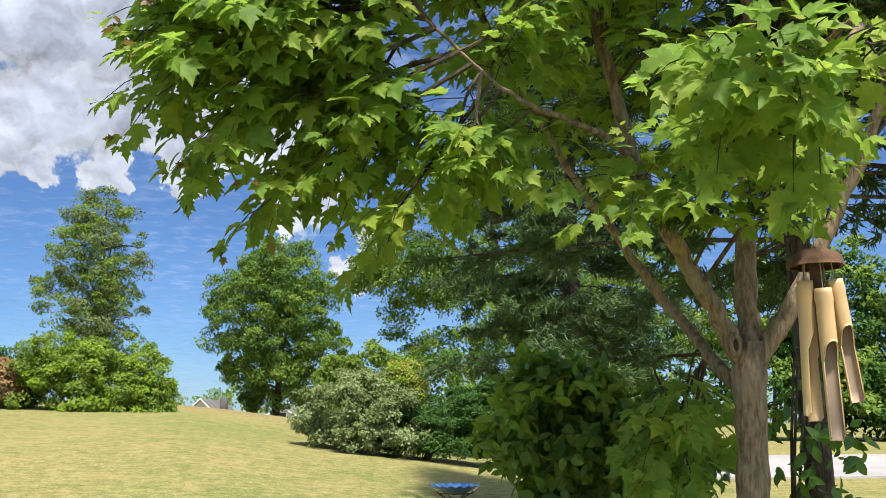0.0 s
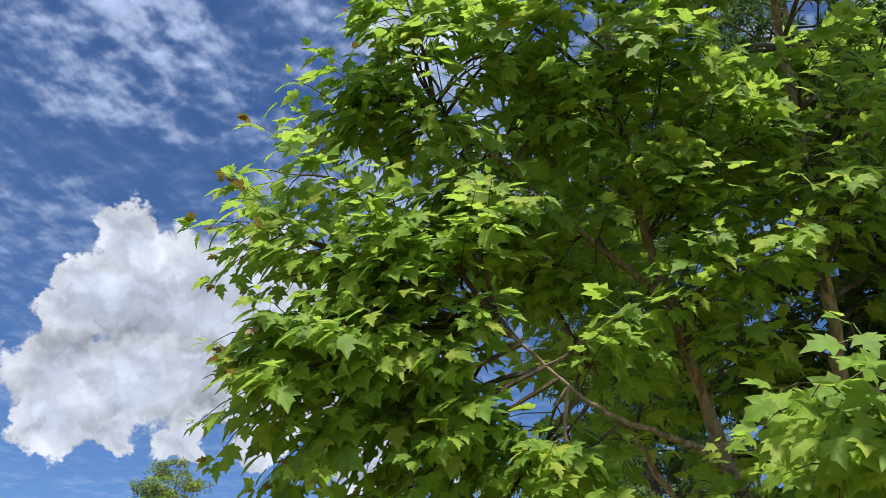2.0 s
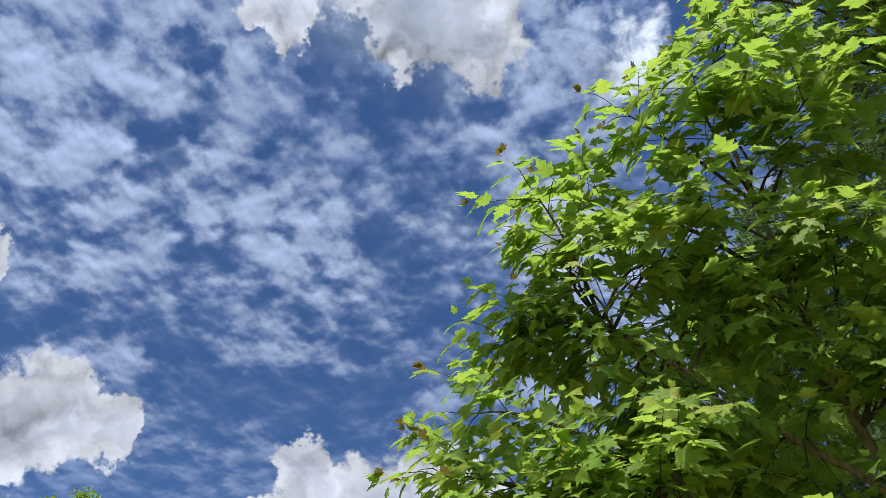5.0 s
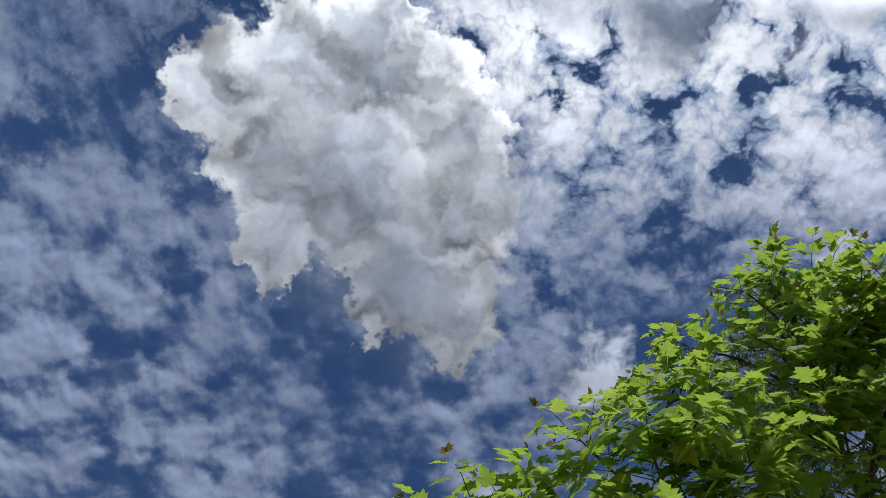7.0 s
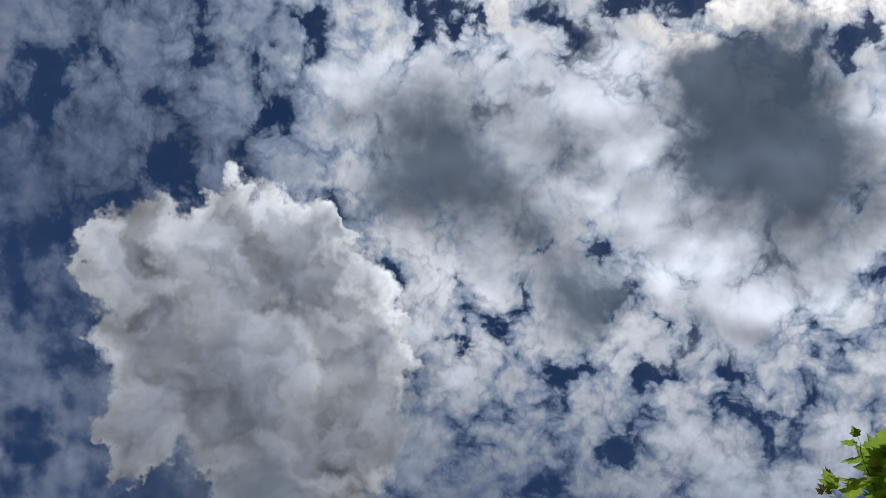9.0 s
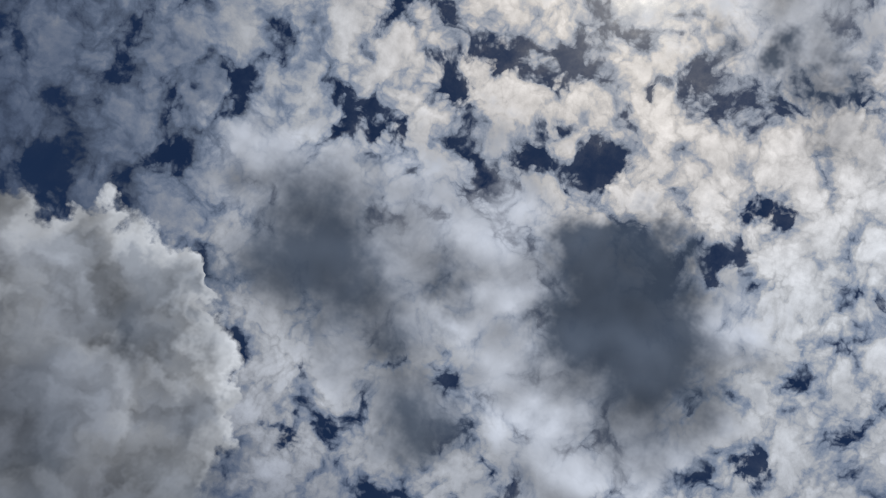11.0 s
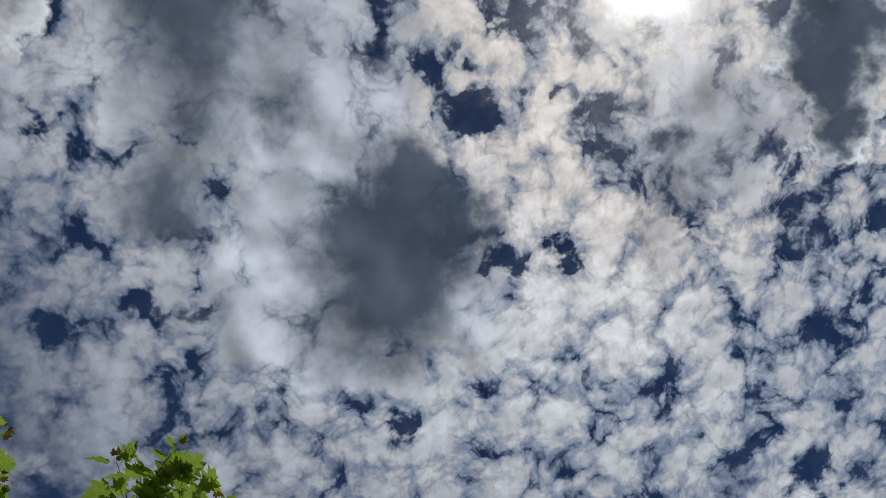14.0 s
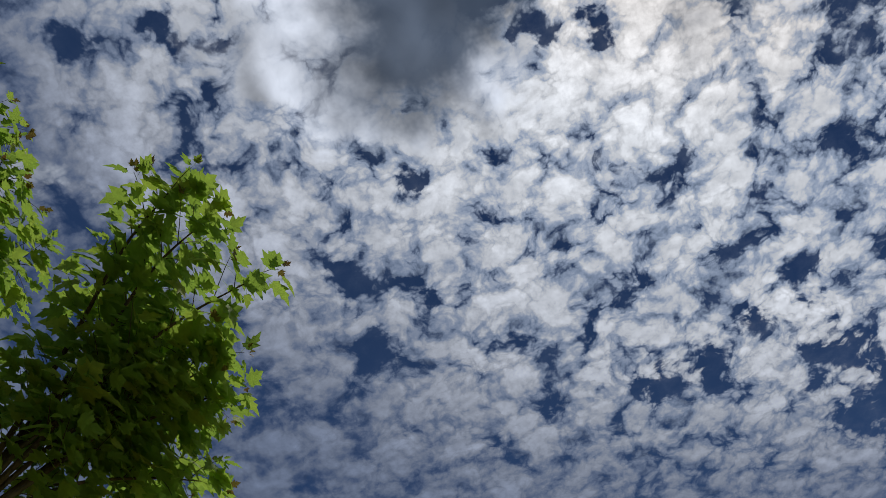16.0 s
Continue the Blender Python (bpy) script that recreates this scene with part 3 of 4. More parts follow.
BOUGHS_MID_EAST = [
    (0.11, 2.23, 4.28), (0.61, 2.30, 4.54), (0.22, 2.55, 3.93), (-0.17, 2.28, 3.95), (0.49, 2.84, 3.81),
    (0.49, 2.56, 4.17), (0.89, 2.33, 5.10), (0.33, 2.24, 4.78), (0.59, 2.36, 5.40), (-0.06, 2.56, 3.60),
    (0.56, 2.14, 5.07), (1.02, 2.21, 5.40), (1.18, 2.27, 5.05), (0.74, 2.18, 4.74), (1.38, 2.15, 5.56),
    (0.20, 2.02, 4.71), (2.10, 1.47, 4.92), (2.17, 1.17, 4.76), (1.89, 1.99, 5.49), (2.58, 1.49, 4.41),
    (1.90, 1.11, 4.95), (2.27, 1.22, 4.54)]
SCAFFOLD = {
    "trunk": ([(1.09, 3.17, -0.1), (1.13, 3.15, 0.6), (1.147, 3.136, 1.33), (1.165, 3.126, 1.9)], 0.068, 0.059),
    "left": ([(1.15, 3.13, 1.80), (1.05, 3.12, 2.02), (0.91, 3.09, 2.26), (0.75, 3.03, 2.58), (0.59, 2.93, 3.17), (0.50, 2.85, 3.50), (0.42, 2.72, 4.0), (0.36, 2.55, 4.6), (0.32, 2.4, 5.2)], 0.040, 0.008),
    "leader": ([(1.17, 3.135, 1.80), (1.205, 3.2, 2.2), (1.24, 3.22, 2.55), (1.25, 3.05, 3.4), (1.18, 2.75, 4.6), (1.12, 2.3, 5.9)], 0.050, 0.010),
    "right": ([(1.19, 3.13, 1.82), (1.33, 3.1, 2.04), (1.52, 3.05, 2.4), (1.75, 2.8, 3.0), (2.0, 1.95, 3.8)], 0.042, 0.011),
    "behind": ([(1.16, 3.2, 1.7), (0.99, 3.5, 2.07), (0.78, 3.55, 2.40), (0.52, 3.45, 2.75), (0.05, 3.2, 3.5)], 0.030, 0.009),
    "side": ([(0.74, 3.02, 2.60), (0.60, 2.92, 2.66), (0.44, 2.80, 2.68), (0.22, 2.65, 2.72), (-0.1, 2.5, 2.95)], 0.018, 0.005),
    "west": ([(0.56, 2.90, 3.25), (0.30, 2.78, 3.42), (0.02, 2.62, 3.62), (-0.35, 2.45, 3.9)], 0.017, 0.005),
    "front": ([(1.25, 3.2, 2.7), (1.35, 2.6, 2.9), (1.1, 2.0, 2.62), (0.80, 1.62, 2.30)], 0.020, 0.006),
}


def near_boughs(rng):
    """Shoot ends of the sunlit spray that reaches out towards the walk."""
    out = []
    for _ in range(24):
        d = rng.normal(0, 1, 3)
        d *= rng.uniform(0.35, 1.0) ** 0.5 / np.linalg.norm(d)
        out.append((np.array([0.66, 1.52, 2.24]) + d * np.array([0.27, 0.24, 0.12]), 0.62, "near"))
    return out


def build_maple():
    rng = np.random.default_rng(7)
    base = (1.1, 3.16, 0.0)
    tree = holder("maple_tree", base, "young red maple with dense bright green lobed leaves and forked trunk", "tree")
    paths = {}
    for name, (pts, r0, r1) in SCAFFOLD.items():
        n = 7 * len(pts)
        path = smooth_path(pts, n, 0.004, rng)
        radii = np.linspace(r0, r1, n) * (1 + 0.06 * rng.normal(0, 1, n))
        if name == "trunk":
            radii[:3] *= (1.5, 1.3, 1.12)
        s = Soup()
        s.tube(path, radii, 12 if r0 > 0.04 else 8)
        if name == "trunk":
            # old pruning wound below the fork
            ang = np.linspace(0, 2 * np.pi, 13)[:-1]
            ring = lambda r, d: [(1.10 + 0.02 * math.cos(a) * r / 0.03 - 0.01, 3.055 - d, 1.885 + r * math.sin(a) * 1.5) for a in ang]
            v = ring(0.034, -0.03) + ring(0.03, 0.012) + ring(0.017, 0.008) + ring(0.010, -0.03)
            s.add(v, [[i * 12 + j, i * 12 + (j + 1) % 12, (i + 1) * 12 + (j + 1) % 12, (i + 1) * 12 + j] for i in range(3) for j in range(12)])
        child("trunk" if name == "trunk" else "limb", s.mesh("trunk" if name == "trunk" else "limb", MAPLE_BARK, True, base), tree)
        paths[name] = path
    joints = np.concatenate([paths[k][4:] for k in ("left", "leader", "right", "behind", "side", "west")])
    near_joints = paths["front"][3:]

    tips = [(p, 0.72 if p[2] > 5.3 or p[1] < 1.3 else 1.0, "out") for p in BOUGHS_WEST + BOUGHS_EAST]
    tips += [(p, 0.72 if p[2] > 5.3 else 0.9, "top") for p in BOUGHS_TOP]
    tips += [(p, 0.85, "low") for p in BOUGHS_LOW] + near_boughs(rng)
    tips += [(p, 1.0, "in") for p in BOUGHS_MID_WEST + BOUGHS_MID_EAST]
    for group, count in ((BOUGHS_WEST, 12), (BOUGHS_TOP, 2), (BOUGHS_EAST, 3)):
        for _ in range(count):
            i, j = rng.integers(0, len(group), 2)
            m = (np.array(group[i]) + np.array(group[j])) / 2
            c = np.array([1.15, 2.95, min(max(m[2] - 0.5, 2.3), 4.6)])
            tips.append((c + (m - c) * rng.uniform(0.5, 0.92), 0.9, "in"))
    for _ in range(50):
        p = np.array([rng.uniform(0.0, 3.2), rng.uniform(3.3, 4.4), rng.uniform(2.9, 5.3)])
        tips.append((p, 1.0, "in"))
    tips += [(p, 1.0, "in") for p in BOUGHS_FILL]

    wood, spots, points, ups, sizes, young = Soup(), [], [], [], [], []

    def put_leaf(p, d, up, s, fresh):
        spots.append(p), points.append(d), ups.append(up), sizes.append(s), young.append(fresh)

    for tip, reach, role in tips:
        tip = np.array(tip, float)
        js = near_joints if role == "near" else joints
        cost = np.linalg.norm(js - tip, axis=1) + 0.8 * np.abs(js[:, 2] - (tip[2] - 0.55 * np.linalg.norm(js[:, :2] - tip[:2], axis=1)))
        root = js[np.argmin(cost + rng.uniform(0, 0.14, len(js)) * (role == "in"))]
        way = tip - root
        if role != 'in':
            tip = tip - way / np.linalg.norm(way) * (0.08 if role == 'near' else 0.2)
            way = tip - root
        length = np.linalg.norm(way)
        if length < 0.15:
            continue
        sag = np.array([0, 0, 0.10 * length if role != "low" else 0.05])
        path = smooth_path([root, root + 0.4 * way + sag + rng.normal(0, 0.04, 3), root + 0.75 * way + 0.6 * sag + rng.normal(0, 0.03, 3), tip], 12)
        wood.tube(path, np.linspace(0.006 + 0.006 * min(length, 1.6), 0.0022, 12), 5)
        along = np.linalg.norm(np.diff(path, axis=0), axis=1).sum()
        n_twig = int((5 + 9.5 * min(along, 2.0)) * {"low": 0.8, "near": 0.6, "in": 0.9 if tip[0] > 1.7 else 0.8 if tip[2] > 4.0 else 1.0, "top": 0.6}.get(role, 0.8 if tip[1] < 1.3 else 0.95))
        for k in range(n_twig):
            u = 1.0 - (0.45 if role == "low" else 0.80) * (k / n_twig) ** 1.1
            at = path[int(u * 11)] if k else path[-1]
            fwd = path[min(int(u * 11) + 1, 11)] - path[max(int(u * 11) - 1, 0)]
            fwd /= np.linalg.norm(fwd) + 1e-9
            side = np.cross(fwd, (0, 0, 1.0))
            side /= np.linalg.norm(side) + 1e-9
            sgn = 1 if k % 2 else -1
            if k == 0:
                d = fwd
            else:
                d = 0.55 * fwd + sgn * side * rng.uniform(0.5, 1.0) + np.array([0, 0, rng.uniform(0.0, 0.9) if role in ("out", "top") and at[2] > 4.6 else rng.uniform(-0.25, 0.28)])
            d /= np.linalg.norm(d)
            tl = rng.uniform(0.16, 0.42) * reach * (0.7 if k == 0 else 1.0) * (1.25 - 0.5 * u)
            end = at + d * tl + np.array([0, 0, -0.03])
            tw = smooth_path([at, at + d * tl * 0.5 + np.array([0, 0, 0.015]), end], 4)
            wood.tube(tw, [0.0028, 0.0022, 0.0017, 0.001], 3, False)
            n_pair = max(2, int(tl / 0.056))
            for q in range(n_pair):
                w = (q + 0.6) / n_pair
                p = at + (end - at) * w
                for s in (1, -1):
                    across = np.cross(d, (0, 0, 1.0))
                    if q % 2:
                        across = across * 0.75 + np.array([0, 0, 0.35])
                    ld = s * across * 0.9 + 0.65 * d + np.array([0, 0, -0.18]) + rng.normal(0, 0.28, 3)
                    ld /= np.linalg.norm(ld)
                    size = rng.uniform(0.060, 0.102) * {"near": 0.88, "low": 1.15}.get(role, 1.0 + 0.3 * float(smoothstep(3.7, 4.5, p[2]) * smoothstep(6.2, 5.0, p[2]))) * (1.0 - 0.3 * w * (q == n_pair - 1))
                    radial = p - np.array([1.2, 3.1, p[2]])
                    up = (np.array([-0.15, -0.85, 0.6]) if role == "near" else np.array([0.06, -0.45, 0.75])) + 0.4 * radial / (np.linalg.norm(radial) + 0.2) + rng.normal(0, 0.32, 3)
                    put_leaf(p + ld * size * 0.5, ld + np.array([0, 0, -0.35]), up, size, False)
            # fresh growth at the end of the shoot
            for _ in range(3 if k == 0 or u > 0.85 else 1):
                ld = d + rng.normal(0, 0.5, 3)
                put_leaf(end + ld * 0.02, ld, np.array([0, 0, 1.0]) + rng.normal(0, 0.5, 3), rng.uniform(0.024, 0.042), role in ("out", "top") and k < 4 and rng.random() < 0.7)
    spots, points, ups, sizes, young = (np.array(a) for a in (spots, points, ups, sizes, young))
    fr = leaf_frames(points, ups)
    child("twig_work", wood.mesh("twig_work", TWIG_BARK, False, base), tree, "thin brown twigs", "stuff")
    # the leaves nearest the walk are single pieces, the rest one crown
    dist = np.linalg.norm(spots - np.array([0.0, 0.0, 1.75]), axis=1)
    near = np.zeros(len(spots), bool)
    near[np.argsort(np.where(young, 99, dist))[:290]] = True
    rest = ~near & ~young
    child("crown", leaves_mesh("crown", MAPLE_LEAF, spots[rest], fr[rest], sizes[rest], "maple", base), tree, "dense crown of lobed green leaves", "stuff")
    child("young_growth", leaves_mesh("young_growth", YOUNG_LEAF, spots[young], fr[young], sizes[young], "maple", base), tree, "small reddish young leaves at the shoot tips", "stuff")
    pts, tri = leaf_shape("maple")
    one = mesh_from("leaf", pts, tri, MAPLE_LEAF)
    for i in np.where(near)[0]:
        ob = child("leaf", one, tree)
        m = Matrix(fr[i].tolist()).to_4x4()
        ob.matrix_basis = Matrix.Translation(spots[i] - np.array(base)) @ m @ Matrix.Diagonal((sizes[i], sizes[i], sizes[i], 1))
    return len(spots)


build_maple()


# ---- background trees and shrubs ----
def leaf_cloud(rng, lobes, clumps, per, clump_r, shell=0.75):
    """Places and outward directions of leaves, gathered in clumps near the skin of the lobes (cx, cy, cz, rx, ry, rz)."""
    lobes = np.asarray(lobes, float)
    area = lobes[:, 3] * lobes[:, 5] + lobes[:, 4] * lobes[:, 5]
    area = area ** 0.65
    which = rng.choice(len(lobes), clumps, p=area / area.sum())
    d = rng.normal(0, 1, (clumps, 3))
    d /= np.linalg.norm(d, axis=1)[:, None]
    d[:, 2] = np.where(d[:, 2] < -0.75, -d[:, 2] * 0.5, d[:, 2])
    r = rng.uniform(shell, 1.04, clumps) ** 0.7
    c = lobes[which, :3] + d * lobes[which, 3:] * r[:, None]
    # each clump is a tuft: leaves over the upper and outer side of a flat dome
    u = rng.normal(0, 1, (clumps, per, 3)) + 0.55 * d[:, None] + np.array([0, 0, 0.45])
    u /= np.linalg.norm(u, axis=2)[:, :, None]
    grow = clump_r * rng.uniform(0.55, 1.5, (clumps, 1, 1)) * rng.uniform(0.35, 1.12, (clumps, per, 1)) ** 0.5
    at = (c[:, None] + u * grow * np.array([1, 1, 0.62])).reshape(-1, 3)
    out = (u + 0.4 * d[:, None] + rng.normal(0, 0.25, u.shape)).reshape(-1, 3)
    return at, out


def leafy_mesh(name, mat, rng, lobes, clumps, per, clump_r, size, kind, origin, shell=0.75, droop=0.35, singles=0, owner=None):
    at, out = leaf_cloud(rng, lobes, clumps, per, clump_r, shell)
    n = len(at)
    point = 0.25 * out + rng.normal(0, 0.8, (n, 3)) + np.array([0, 0, -droop])
    up = np.array([0, 0, 0.4]) + out / (np.linalg.norm(out, axis=1)[:, None] + 1e-9) + rng.normal(0, 0.25, (n, 3))
    fr, sizes = leaf_frames(point, up), size * rng.uniform(0.65, 1.25, n)
    if singles:
        # the leaves on the near side hang as single pieces
        order = np.argsort(np.linalg.norm(at - np.array([0.0, 0.0, 1.6]), axis=1))
        one = mesh_from("leaf", *leaf_shape(kind), mat)
        for i in order[:singles]:
            ob = child("leaf", one, owner)
            ob.matrix_basis = Matrix.Translation(at[i] - np.array(origin)) @ Matrix(fr[i].tolist()).to_4x4() @ Matrix.Diagonal((sizes[i], sizes[i], sizes[i], 1))
        at, fr, sizes = at[order[singles:]], fr[order[singles:]], sizes[order[singles:]]
    return leaves_mesh(name, mat, at, fr, sizes, kind, origin)


def branch_lobes(xy, profile, count, rng, wide=0.36, tall=0.55):
    """Small lobes, one for each branch, that fill a crown whose radius at each height is given."""
    zs, rs = np.array(profile).T
    weight = np.cumsum(np.interp(np.linspace(zs[0], zs[-1], 60), zs, rs))
    lobes = []
    for k in range(count):
        z = np.interp((k + rng.random()) / count * weight[-1], weight, np.linspace(zs[0], zs[-1], 60))
        r = np.interp(z, zs, rs)
        a = k * 2.39996 + rng.normal(0, 0.3)
        w = max(0.35, r * wide * rng.uniform(0.75, 1.3))
        d = max(0.0, r - w) * rng.uniform(0.72, 1.08)
        lobes.append((xy[0] + d * math.cos(a), xy[1] + d * math.sin(a), z, w, w, tall * rng.uniform(0.7, 1.3)))
    core = 0.55
    for z in np.linspace(zs[0] + 0.4, zs[-1] - 0.5, 5):
        r = float(np.interp(z, zs, rs)) * core
        lobes.append((xy[0], xy[1], float(z), r, r, (zs[-1] - zs[0]) / 8))
    return lobes


def woody(tree, base, lobes, rng, r0, bark, stems=1, forks=7, spread=0.0):
    """Trunk or several stems, with limbs to the lobes."""
    top = np.mean([l[:3] for l in lobes], axis=0)
    high = max(l[2] + 0.6 * l[5] for l in lobes)
    for s in range(stems):
        lean = rng.normal(0, spread, 2)
        end = np.array([top[0] + lean[0], top[1] + lean[1], high if stems == 1 else top[2]])
        start = np.array(base) + np.array([lean[0] * 0.15, lean[1] * 0.15, -0.1])
        path = smooth_path([start, start + (end - start) * 0.35 + rng.normal(0, 0.02 * high, 3) * (1, 1, 0), end], 12)
        soup = Soup()
        soup.tube(path, np.linspace(r0, r0 * 0.18, 12), 8)
        child("trunk" if stems == 1 else "stem", soup.mesh("trunk", bark, True, base), tree)
        for k in range(forks):
            j = path[4 + (k * 7) // max(forks, 1)]
            l = lobes[rng.integers(len(lobes))]
            goal = np.array(l[:3]) + rng.normal(0, 0.45, 3) * np.array(l[3:])
            goal[2] = max(goal[2], j[2] + 0.1)
            soup = Soup()
            soup.tube(smooth_path([j, (j + goal) / 2 + np.array([0, 0, 0.08 * np.linalg.norm(goal - j)]), goal], 7), np.linspace(r0 * 0.4, r0 * 0.08, 7), 6)
            child("limb", soup.mesh("limb", bark, True, base), tree)


def broadleaf(name, xy, lobes, label, category, mats, seed, clumps, per, clump_r, size, r0, stems=1, forks=7, kind="quad", group="", shell=0.75, spread=0.3, bark=None, singles=0):
    rng = np.random.default_rng(seed)
    base = (xy[0], xy[1], float(ground_height(*xy)))
    tree = holder(name, base, label, category, group)
    woody(tree, base, lobes, rng, r0, bark or DARK_BARK, stems, forks, spread)
    for i, mat in enumerate(mats):
        child("crown" if category == "tree" else "foliage", leafy_mesh("foliage", mat, rng, lobes, clumps // len(mats), per, clump_r, size, kind, base, shell, singles=singles, owner=tree), tree, kind="stuff")
    return tree


FAR_GREEN = leaf_material("far_leaf", [(0.13, 0.20, 0.035), (0.175, 0.26, 0.045), (0.225, 0.315, 0.06)], (0.3, 0.45, 0.06), 0.7, 0.35, 0.15)
DEEP_GREEN = leaf_material("deep_green_leaf", [(0.035, 0.09, 0.02), (0.055, 0.125, 0.026), (0.085, 0.17, 0.035)], (0.15, 0.30, 0.04), 0.7, 0.3, 0.15)
MID_GREEN = leaf_material("mid_green_leaf", [(0.065, 0.135, 0.025), (0.095, 0.175, 0.03), (0.135, 0.22, 0.04)], (0.2, 0.38, 0.05), 0.6, 0.32, 0.25)
GREY_GREEN = leaf_material("grey_green_leaf", [(0.125, 0.17, 0.06), (0.17, 0.21, 0.08), (0.225, 0.265, 0.11)], (0.18, 0.26, 0.06), 0.7, 0.3, 0.15)
LIME_GREEN = leaf_material("lime_leaf", [(0.17, 0.28, 0.03), (0.22, 0.33, 0.035), (0.27, 0.37, 0.05)], (0.32, 0.46, 0.03), 0.7, 0.35, 0.15)
VARIEGATED = leaf_material("variegated_leaf", [(0.17, 0.235, 0.08), (0.24, 0.30, 0.13), (0.35, 0.39, 0.2), (0.2, 0.27, 0.09)], (0.3, 0.38, 0.12), 0.7, 0.3, 0.15)
GOLDEN = leaf_material("golden_leaf", [(0.38, 0.38, 0.08), (0.45, 0.43, 0.10), (0.30, 0.35, 0.07)], (0.5, 0.44, 0.05), 0.7, 0.35, 0.15)
RUSTY = leaf_material("rusty_leaf", [(0.36, 0.22, 0.11), (0.42, 0.28, 0.15), (0.26, 0.22, 0.09)], (0.35, 0.2, 0.06), 0.7, 0.25, 0.15)
NEEDLE = leaf_material("spruce_needle", [(0.07, 0.125, 0.05), (0.10, 0.165, 0.065), (0.14, 0.21, 0.09)], (0.2, 0.32, 0.09), 0.85, 0.3, 0.1)
VINE_LEAF = leaf_material("vine_leaf", [(0.06, 0.14, 0.022), (0.085, 0.185, 0.03), (0.12, 0.23, 0.036)], (0.3, 0.5, 0.05), 0.4, 0.4)

shapes = np.random.default_rng(77)
broadleaf("poplar_tree", (-20.9, 48.3), branch_lobes((-20.8, 48.3), [(5.2, 2.5), (5.9, 2.9), (7.3, 3.1), (8.8, 3.4), (10.2, 3.4), (11.7, 3.0), (13.1, 2.7), (14.2, 2.1), (14.9, 1.2)], 52, shapes, 0.30, 0.5),
          "tall slender grey-green tree with open airy crown on the lawn crest", "tree", [GREY_GREEN, FAR_GREEN], 11, 430, 110, 0.50, 0.14, 0.22, shell=0.5, forks=12)
broadleaf("round_maple", (-10.7, 52.9), branch_lobes((-10.7, 52.9), [(2.8, 2.4), (3.7, 3.5), (5.1, 4.3), (7.1, 4.8), (9.0, 4.7), (10.8, 4.1), (12.0, 3.0), (12.8, 1.7)], 70, shapes, 0.30, 0.75),
          "large round dense green maple behind the crest", "tree", [FAR_GREEN, MID_GREEN], 12, 760, 110, 0.50, 0.17, 0.3, forks=9)
broadleaf("broad_maple", (3.2, 30.5), [(1.1, 30, 8.4, 3.5, 3.2, 2.7), (-2.4, 29.6, 6.9, 1.1, 1.2, 0.7), (-1.9, 29.5, 8.2, 0.9, 1.0, 0.6), (-1.3, 29.8, 7.0, 1.7, 2.0, 1.5), (2.2, 30.5, 5.2, 4.4, 3.2, 2.5), (5.2, 31, 7.6, 4.5, 3.4, 3.6), (0.8, 29.6, 3.0, 3.2, 2.4, 1.8), (4.2, 30, 3.4, 3.4, 2.4, 2.2)],
          "broad dark green maple standing behind the shrub border", "tree", [FAR_GREEN, MID_GREEN], 13, 900, 100, 0.42, 0.12, 0.26)
broadleaf("roadside_tree", (-21.4, 21.7), [(-21.3, 21.6, 12.6, 2.3, 2.3, 2.8), (-21.5, 21.8, 9.2, 3.1, 3.1, 2.8), (-19.9, 21.8, 7.5, 2.2, 2.2, 2.4), (-22, 22, 6.2, 3.2, 3.2, 2.3)],
          "tall yellowish-green tree with a rounded crown", "tree", [FAR_GREEN, LIME_GREEN], 14, 620, 110, 0.46, 0.15, 0.22, shell=0.45)
broadleaf("young_tree", (-3.6, 36.5), [(-3.6, 36.5, 3.6, 1.7, 1.5, 1.4), (-4.4, 36.4, 2.7, 1.5, 1.4, 1.3)],
          "small light green tree behind the variegated shrub", "tree", [FAR_GREEN], 15, 130, 120, 0.34, 0.16, 0.09)

